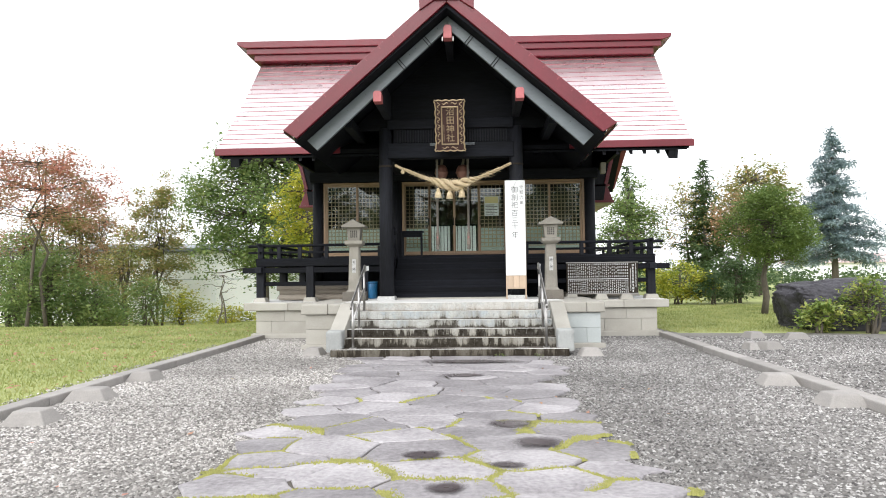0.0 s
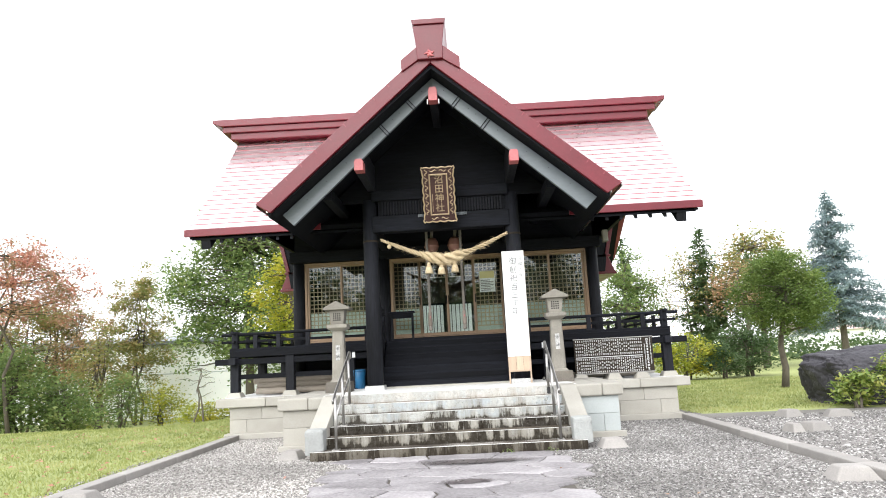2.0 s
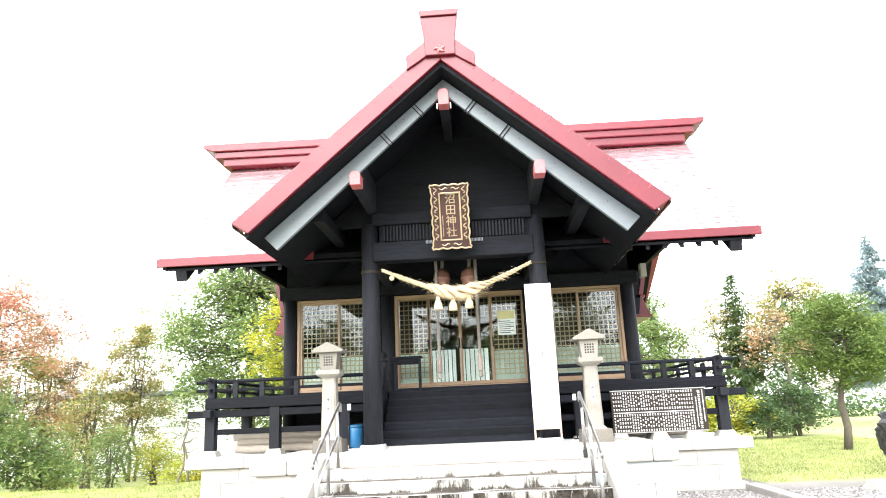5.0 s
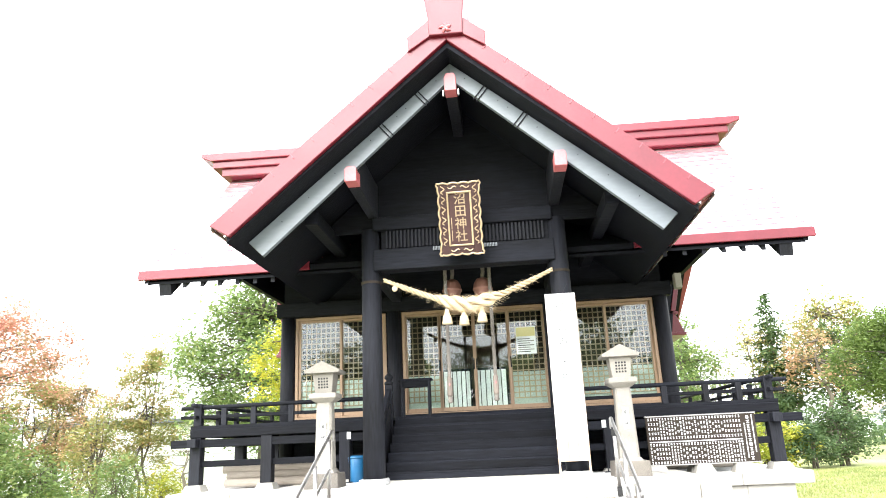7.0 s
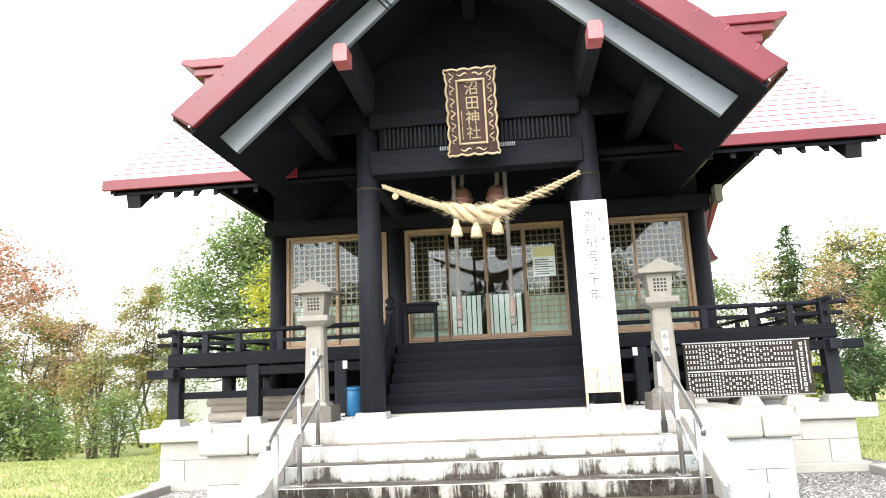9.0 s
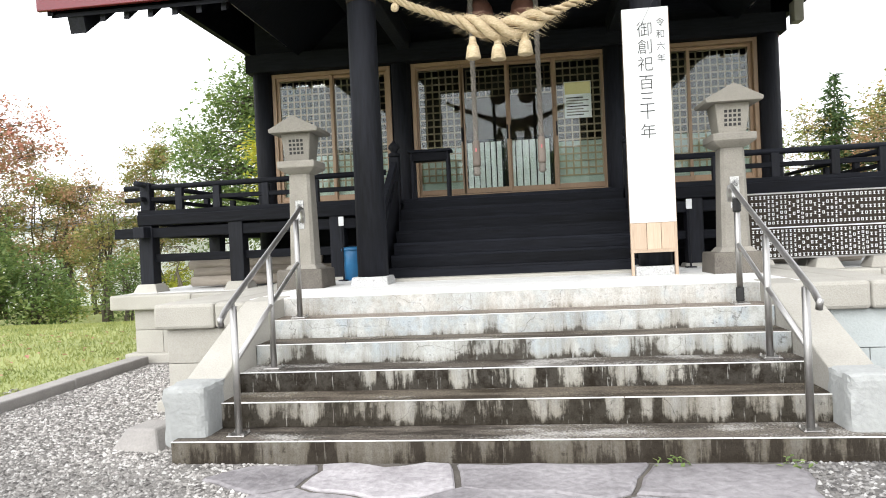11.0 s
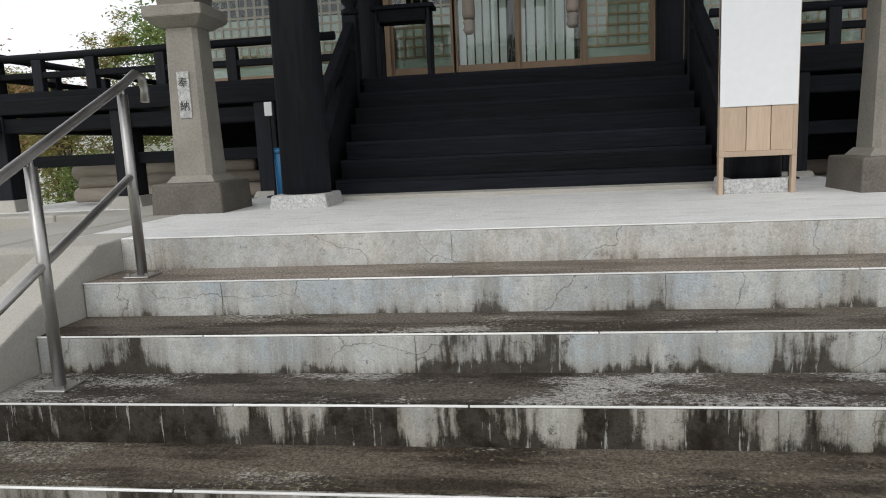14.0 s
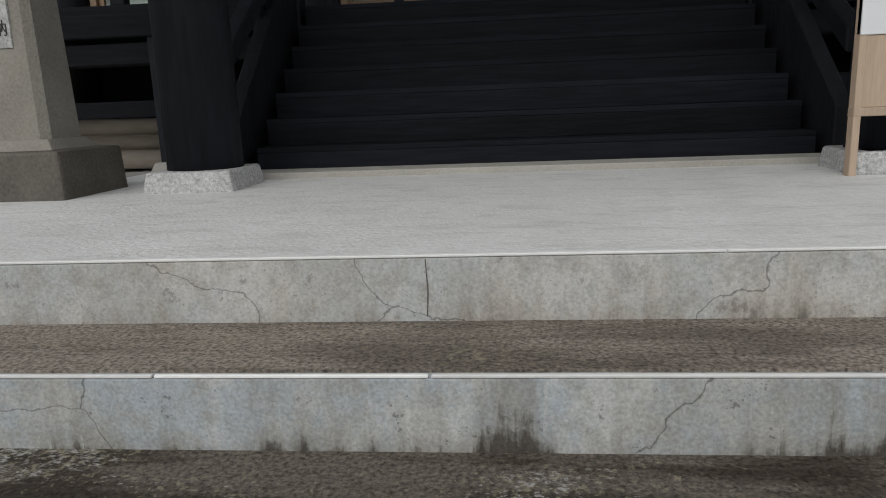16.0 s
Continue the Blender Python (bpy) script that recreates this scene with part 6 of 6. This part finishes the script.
RHODO = leaf_material("glossy_shrub_leaves", [(0.091, 0.143, 0.034), (0.182, 0.269, 0.059), (0.364, 0.403, 0.101), (0.546, 0.370, 0.134)], 0.35)

# west side: trees and shrubs down the slope behind the lawn
on_slope(broadleaf("maple_tree", "slender maple with red and green autumn leaves", -18.25, 30.07, 8.19, (3.37, 2.91), 4.21, 0.15, RED_LEAF, 10530, 11, stems=2, clumps=90, spread=0.36, girth=0.7))
on_slope(broadleaf("evergreen_shrub", "dense dark green evergreen shrub on the lawn edge", -18.56, 31.32, 4.03, (1.77, 1.35), 0.08, 0.19, GREEN, 4834, 20, stems=5, clumps=70, spread=0.38, group='lawn shrubs'))
on_slope(broadleaf("evergreen_shrub", "dense dark green evergreen shrub on the lawn edge", -16.91, 32.07, 2.69, (1.34, 1.35), 0.08, 0.19, GREEN, 2925, 21, stems=5, clumps=70, spread=0.38, group='lawn shrubs'))
on_slope(broadleaf("evergreen_shrub", "dense dark green evergreen shrub on the lawn edge", -24.16, 37.12, 5.90, (2.67, 1.53), 0.09, 0.21, GREEN, 4834, 22, stems=5, clumps=70, spread=0.38, group='lawn shrubs'))
on_slope(broadleaf("evergreen_shrub", "dense dark green evergreen shrub on the lawn edge", -28.41, 38.48, 6.47, (3.24, 1.53), 0.09, 0.21, GREEN, 5089, 23, stems=5, clumps=70, spread=0.38, group='lawn shrubs'))
on_slope(broadleaf("mixed_shrub", "loose shrub with mixed green and autumn leaves on the slope", -25.92, 46.39, 8.60, (2.40, 1.52), 0.15, 0.20, OLIVE, 4070, 120, stems=5, clumps=60, spread=0.38, group='slope shrubs'))
on_slope(broadleaf("mixed_shrub", "loose shrub with mixed green and autumn leaves on the slope", -20.6, 41.65, 6.29, (1.45, 1.40), 0.14, 0.19, OLIVE, 3780, 121, stems=5, clumps=60, spread=0.38, group='slope shrubs'))
on_slope(broadleaf("mixed_shrub", "loose shrub with mixed green and autumn leaves on the slope", -28.92, 44.6, 8.28, (2.93, 1.36), 0.14, 0.18, ORANGE, 4361, 122, stems=5, clumps=60, spread=0.38, group='slope shrubs'))
on_slope(broadleaf("mixed_shrub", "loose shrub with mixed green and autumn leaves on the slope", -18.38, 39.84, 3.35, (1.17, 1.36), 0.14, 0.18, GREEN, 2035, 123, stems=5, clumps=60, spread=0.38, group='slope shrubs'))
on_slope(broadleaf("mixed_shrub", "loose shrub with mixed green and autumn leaves on the slope", -33.51, 44.6, 7.49, (3.52, 1.36), 0.14, 0.18, GREEN, 5234, 124, stems=5, clumps=60, spread=0.38, group='slope shrubs'))
on_slope(broadleaf("mixed_shrub", "loose shrub with mixed green and autumn leaves on the slope", -18.42, 35.55, 2.16, (1.07, 1.24), 0.12, 0.17, RHODO, 1308, 125, stems=5, clumps=60, spread=0.38, group='slope shrubs'))
on_slope(broadleaf("mixed_shrub", "loose shrub with mixed green and autumn leaves on the slope", -17.87, 43.51, 2.71, (1.45, 1.44), 0.14, 0.19, YELLOW_GREEN, 1744, 126, stems=5, clumps=60, spread=0.38, group='slope shrubs'))
on_slope(broadleaf("autumn_tree", "thin young tree with reddish brown leaves", -24.02, 45.82, 8.82, (1.85, 1.52), 1.90, 0.19, ORANGE, 4860, 31, stems=3, clumps=50, spread=0.4, girth=0.5))
on_slope(broadleaf("autumn_tree", "bushy young tree with olive and orange leaves", -27.77, 46.39, 9.19, (3.31, 1.98), 1.44, 0.21, OLIVE, 9720, 32, stems=3, clumps=60, spread=0.5, girth=0.6))
on_slope(broadleaf("slim_tree", "slim upright tree with olive green leaves", -21.51, 47.94, 11.14, (2.18, 1.70), 1.00, 0.20, OLIVE, 11664, 33, stems=3, clumps=80, spread=0.36, girth=0.55))
on_slope(broadleaf("oak_tree", "large spreading oak with dense green leaves", -13.22, 45.45, 13.6, (5.30, 4.00), 2.20, 0.27, GREEN, 30000, 35, clumps=260, spread=0.62))
broadleaf("ginkgo_tree", "broad tree with yellow-green leaves behind the hall", -6.5, 30.5, 6.3, (1.6, 1.6), 1.8, 0.17, YELLOW_GREEN, 5200, 36, clumps=70, spread=0.3)
on_slope(broadleaf("bare_shrub", "nearly bare dark little tree on the slope", -9.6, 28.4, 2.5, (0.9, 0.6), 0.9, 0.07, OLIVE, 70, 37, stems=2, clumps=22, spread=0.2, girth=0.8))
on_slope(broadleaf("grass_bush", "low light green bush on the slope", -9.6, 29.2, 1.0, (1.3, 0.5), 0.0, 0.12, YELLOW_GREEN, 1800, 38, stems=4, clumps=40, spread=0.18))
# east side
broadleaf("thuja_tree", "round-crowned arborvitae with bright green foliage", 10.75, 27.0, 4.75, (1.42, 1.35), 1.6, 0.10, THUJA, 26000, 41, clumps=210, spread=0.22, lean=0.6)
conifer("spruce_tree", "tall blue-green spruce tree on the lawn", 22.4, 45.0, 10.2, 3.1, 2.4, SPRUCE, 42, 34, 170, 0.27)
broadleaf("garden_tree", "thin leaning tree with sparse green leaves", 14.3, 45.8, 7.4, (2.6, 2.0), 1.6, 0.19, OLIVE, 3200, 43, stems=2, clumps=80, spread=0.38, lean=-0.9, girth=0.7)
broadleaf("garden_tree", "bushy green and yellow tree beside the hall", 10.1, 45.7, 7.8, (2.1, 2.0), 0.8, 0.22, GREEN, 5200, 44, clumps=80, spread=0.42)
broadleaf("yellow_bush", "low bright yellow-green bush", 10.0, 35.0, 2.1, (1.6, 1.0), 0.1, 0.16, YELLOW_GREEN, 3600, 45, stems=4, clumps=50, spread=0.25)
broadleaf("dark_bush", "dark green clipped bush", 13.0, 35.5, 2.6, (1.3, 1.1), 0.1, 0.15, DARK_GREEN, 4200, 46, stems=4, clumps=60, spread=0.25)
broadleaf("dark_bush", "low dark green bush on the lawn", 11.5, 34.5, 1.5, (1.0, 0.9), 0.05, 0.14, DARK_GREEN, 2600, 47, stems=4, clumps=40, spread=0.22)
conifer("pine_tree", "dark upright conifer in the garden", 14.6, 45.0, 8.4, 1.8, 2.0, DARK_GREEN, 48, 20, 40, 0.4)
conifer("pine_tree", "dark upright conifer in the garden", 11.0, 50.0, 8.8, 1.6, 2.0, DARK_GREEN, 49, 20, 40, 0.4)
broadleaf("tall_tree", "tall light green tree", 18.2, 46.0, 8.8, (2.9, 2.2), 3.0, 0.26, OLIVE, 4800, 50, clumps=90, spread=0.42)
broadleaf("autumn_tree", "tree with orange autumn leaves", 15.6, 42.0, 6.4, (1.7, 1.6), 2.6, 0.2, ORANGE, 1500, 51, clumps=50, spread=0.32)
broadleaf("tall_tree", "broad dark green tree", 17.3, 44.0, 6.6, (2.2, 1.8), 1.4, 0.24, DARK_GREEN, 4400, 52, clumps=70, spread=0.38)
broadleaf("flowering_shrub", "leafy glossy green shrub by the boulder", 8.95, 19.3, 0.85, (0.6, 0.4), 0.02, 0.13, RHODO, 1000, 53, stems=6, clumps=40, spread=0.12)
broadleaf("flowering_shrub", "sparse shrub with yellowing leaves by the boulder", 10.15, 19.2, 1.45, (0.8, 0.5), 0.1, 0.12, RHODO, 1150, 54, stems=6, clumps=46, spread=0.13)

# boulder
bm = bmesh.new()
bmesh.ops.create_icosphere(bm, subdivisions=6, radius=1)
for q in bm.verts:
    d = q.co.normalized()
    e = Vector([math.copysign(abs(v) ** 0.62, v) for v in d])
    k = 1 + 0.13 * noise.noise(d * 1.6 + Vector((3, 1, 0))) + 0.09 * noise.noise(d * 3.7) + 0.05 * abs(noise.noise(d * 8)) + 0.025 * noise.noise(d * 19)
    q.co = Vector((10.75 + 2.0 * e.x * k, 20.9 + 1.15 * e.y * k, max(-0.1, 0.45 + 0.83 * e.z * k - 0.06 * e.x)))
tagged(part("boulder", bm, ROCK, None, smooth=True), "large dark rugged boulder on the lawn edge", "boulder")

# white panelled building on the lower ground to the west
bw = thing("storage_building", (-40, 54, -1.75), "long white panelled building with a blue-grey roof edge, behind the trees", "building")
part("wall", box(-76, -8, 52.2, 62, -1.8, 3.5), WHITE_WALL, bw)
for k in range(19):
    x = -76 + 3.55 * k
    part("panel", box(x + 0.12, x + 3.43, 52.08, 52.22, -1.75, 3.4, 0.02), WHITE_WALL, bw)
    part("pilaster", box(x - 0.16, x + 0.16, 51.9, 52.2, -1.75, 3.5, 0.02), WHITE_WALL, bw)
    part("panel_seam", box(x + 0.12, x + 3.43, 52.06, 52.085, 1.35, 1.42), PANEL_SEAM, bw)
part("roof", prism([(51.6, 3.5), (51.6, 3.72), (57, 4.3), (62.4, 3.72), (62.4, 3.5)], "x", -76.4, -7.6), GREY_BOARD, bw, "blue-grey sheet roof")

# far house and far woods
fh = thing("far_house", (44, 85, 0), "far white house with a pale red roof", "house")
part("wall", box(38, 52, 82, 88, 0, 2.4), WHITE_WALL, fh)
part("roof", prism([(81.5, 2.3), (85, 3.4), (88.5, 2.3)], "x", 37.5, 52.5), surface("pale_faded_red_sheet", (0.50, 0.36, 0.35), (0.58, 0.44, 0.43), 2, 0.6), fh)
g9 = np.random.default_rng(8)
cs = []
for x0, x1, y, h in ((-120, 130, 95, 3.6), (8, 60, 58, 1.6), (-60, -14, 60, 4.4)):
    n = int((x1 - x0) * 7)
    xx = g9.uniform(x0, x1, n)
    top = h * (0.65 + 0.35 * np.sin(xx * 0.21) * np.sin(xx * 0.083 + 1))
    cs.append(np.stack((xx, y + g9.normal(0, 1.5, n), g9.uniform(0, 1, n) ** 0.6 * top), 1))
cs = np.concatenate(cs)
v, f = leaf_cloud(np.repeat(cs, 22, 0), 0.5, 0.3, g9, aspect=0.8, flat=1.0)
tagged(raw("far_woods", v, f, DARK_GREEN), "far line of trees and hedges", "woods", kind="stuff")
hx = np.linspace(-420, 60, 61)
hz = 9 + 4 * np.sin(hx * 0.013) + 2 * np.sin(hx * 0.041 + 1)
hv = [(x, 420, -1) for x in hx] + [(x, 440, z) for x, z in zip(hx, hz)]
# the hill's distance haze is put into its pale blue-grey colour
far_hill = raw("backdrop", hv, [[i, i + 1, 62 + i, 61 + i] for i in range(60)], surface("hazy_far_hill", (0.22, 0.28, 0.28), (0.30, 0.36, 0.36), 0.02, 0.9, 0.1, 0.3))
tagged(far_hill, "low hill far off, its blue-green haze put into the colour", "hill", kind="structure")
# the wood behind the walker, mirrored in the hall's windows
for k, (x, y, h) in enumerate(((-21, -24, 9), (-14, -27, 11), (-8, -25, 9), (-2.5, -30, 10), (3, -26, 9), (9, -28, 12), (15, -24, 9), (21, -27, 10))):
    broadleaf("avenue_tree", "leafy green tree by the approach", x, y, h, (4.2, 3.0), 1.2, 0.5, DARK_GREEN if k % 2 else GREEN, 4200, 70 + k, clumps=110, spread=0.7)

# ---- grass and fallen leaves ----
GRASS = leaf_material("mown_grass_blades", [(0.15, 0.19, 0.055), (0.25, 0.295, 0.09), (0.36, 0.385, 0.14), (0.46, 0.43, 0.20)])
def grass(name, areas, per_m2, h, rng):
    c = []
    for x0, x1, y0, y1 in areas:
        n = int((x1 - x0) * (y1 - y0) * per_m2)
        gx_, gy_ = rng.uniform(x0, x1, n), rng.uniform(y0, y1, n)
        c.append(np.stack((gx_, gy_, [land_z(p, q) for p, q in zip(gx_, gy_)]), 1))
    c = np.concatenate(c)
    n = len(c)
    a = rng.uniform(0, 6.28, n)
    w = np.stack((np.cos(a), np.sin(a), np.zeros(n)), 1) * 0.012
    tip = c + rng.normal(0, 0.025, (n, 3)) * np.array((1, 1, 0)) + np.array((0, 0, 1)) * (h * rng.uniform(0.4, 1.2, (n, 1)))
    v = np.stack((c - w, c + w, tip), 1).reshape(-1, 3)
    return v, np.arange(3 * n).reshape(-1, 3)


v, f = grass("grass", [(-15, -5.25, 8, 20), (-20, -5.3, 20, 28), (5.4, 14, 19.8, 34)], 260, 0.06, nr)
tagged(raw("grass_blades", v, f, GRASS), "short mown grass", "grass", kind="stuff")
n = 620
c = np.stack((nr.uniform(-16, -5.3, n), nr.uniform(10, 22, n), np.full(n, 0.06)), 1)
v, f = leaf_cloud(c, 0.01, 0.1, nr, flat=0.2)
v[:, 2] = np.clip(v[:, 2], 0.035, 0.09)
tagged(raw("fallen_leaves", v, f, RED_LEAF), "brown and red leaves fallen on the grass", "leaves", kind="stuff")
c = np.stack((nr.uniform(-4.7, 4.7, 26), nr.uniform(5, 14, 26), np.full(26, 0.05)), 1)
v, f = leaf_cloud(c, 0.01, 0.08, nr, flat=0.2)
v[:, 2] = np.clip(v[:, 2], 0.03, 0.075)
tagged(raw("stray_leaves", v, f, RED_LEAF), "a few stray leaves on the gravel", "leaves", kind="stuff")
# damp spots on the flags
WET = surface("damp_dark_stone", (0.035, 0.028, 0.032), (0.11, 0.092, 0.098), 7, 0.3, 0.1, 40)
wn_, wl_ = WET.node_tree.nodes, WET.node_tree.links
# the damp thins out unevenly towards its rim
wc = wn_.new("ShaderNodeTexCoord")
wd = wn_.new("ShaderNodeVectorMath")
wd.operation = "DISTANCE"
flat_c = wn_.new("ShaderNodeVectorMath")
flat_c.operation, flat_c.inputs[1].default_value = "MULTIPLY", (1, 1, 0)
wl_.new(wc.outputs["Generated"], flat_c.inputs[0])
wl_.new(flat_c.outputs[0], wd.inputs[0])
wd.inputs[1].default_value = (0.5, 0.5, 0)
rim = calc(wn_, wl_, "MULTIPLY_ADD", noise_value(wn_, wl_, wc.outputs["Object"], (1, 1, 1), 9, 6, 0.65), 0.5, wd.outputs["Value"])
wt, wm_ = wn_.new("ShaderNodeBsdfTransparent"), wn_.new("ShaderNodeMixShader")
wl_.new(band(wn_, wl_, rim, 0.42, 0.66), wm_.inputs[0])
wl_.new(wn_["Principled BSDF"].outputs[0], wm_.inputs[1])
wl_.new(wt.outputs[0], wm_.inputs[2])
wl_.new(wm_.outputs[0], wn_["Material Output"].inputs["Surface"])
for x, y, rx, ry in ((0.02, 7.75, 0.22, 0.24), (0.80, 8.95, 0.3, 0.3), (1.02, 8.2, 0.28, 0.32), (0.24, 6.85, 0.2, 0.2), (0.72, 7.45, 0.2, 0.16), (0.45, 13.9, 1.1, 0.4), (0.2, 12.3, 0.5, 0.25)):
    q = [(x + rx * (1 + 0.16 * math.sin(3 * a + x * 9)) * math.cos(a), y + ry * (1 + 0.16 * math.sin(2 * a + y)) * math.sin(a)) for a in np.linspace(0, 6.283, 25)[:-1]]
    tagged(raw("damp_spot", [(*c_, 0.0525) for c_ in q], [list(range(24))], WET), "dark damp spot on a flagstone", "damp spot", "damp spots")
# weeds at the foot of the steps
c = np.concatenate([np.stack((nr.normal(x, 0.05, 22), nr.normal(14.74, 0.02, 22), nr.uniform(0.02, 0.07, 22)), 1) for x in (0.92, 1.6)])
v, f = leaf_cloud(c, 0.02, 0.045, nr)
v[:, 2] = np.maximum(v[:, 2], 0.015)
tagged(raw("weeds", v, f, GREEN), "small green weeds at the foot of the steps", "weeds", kind="stuff")
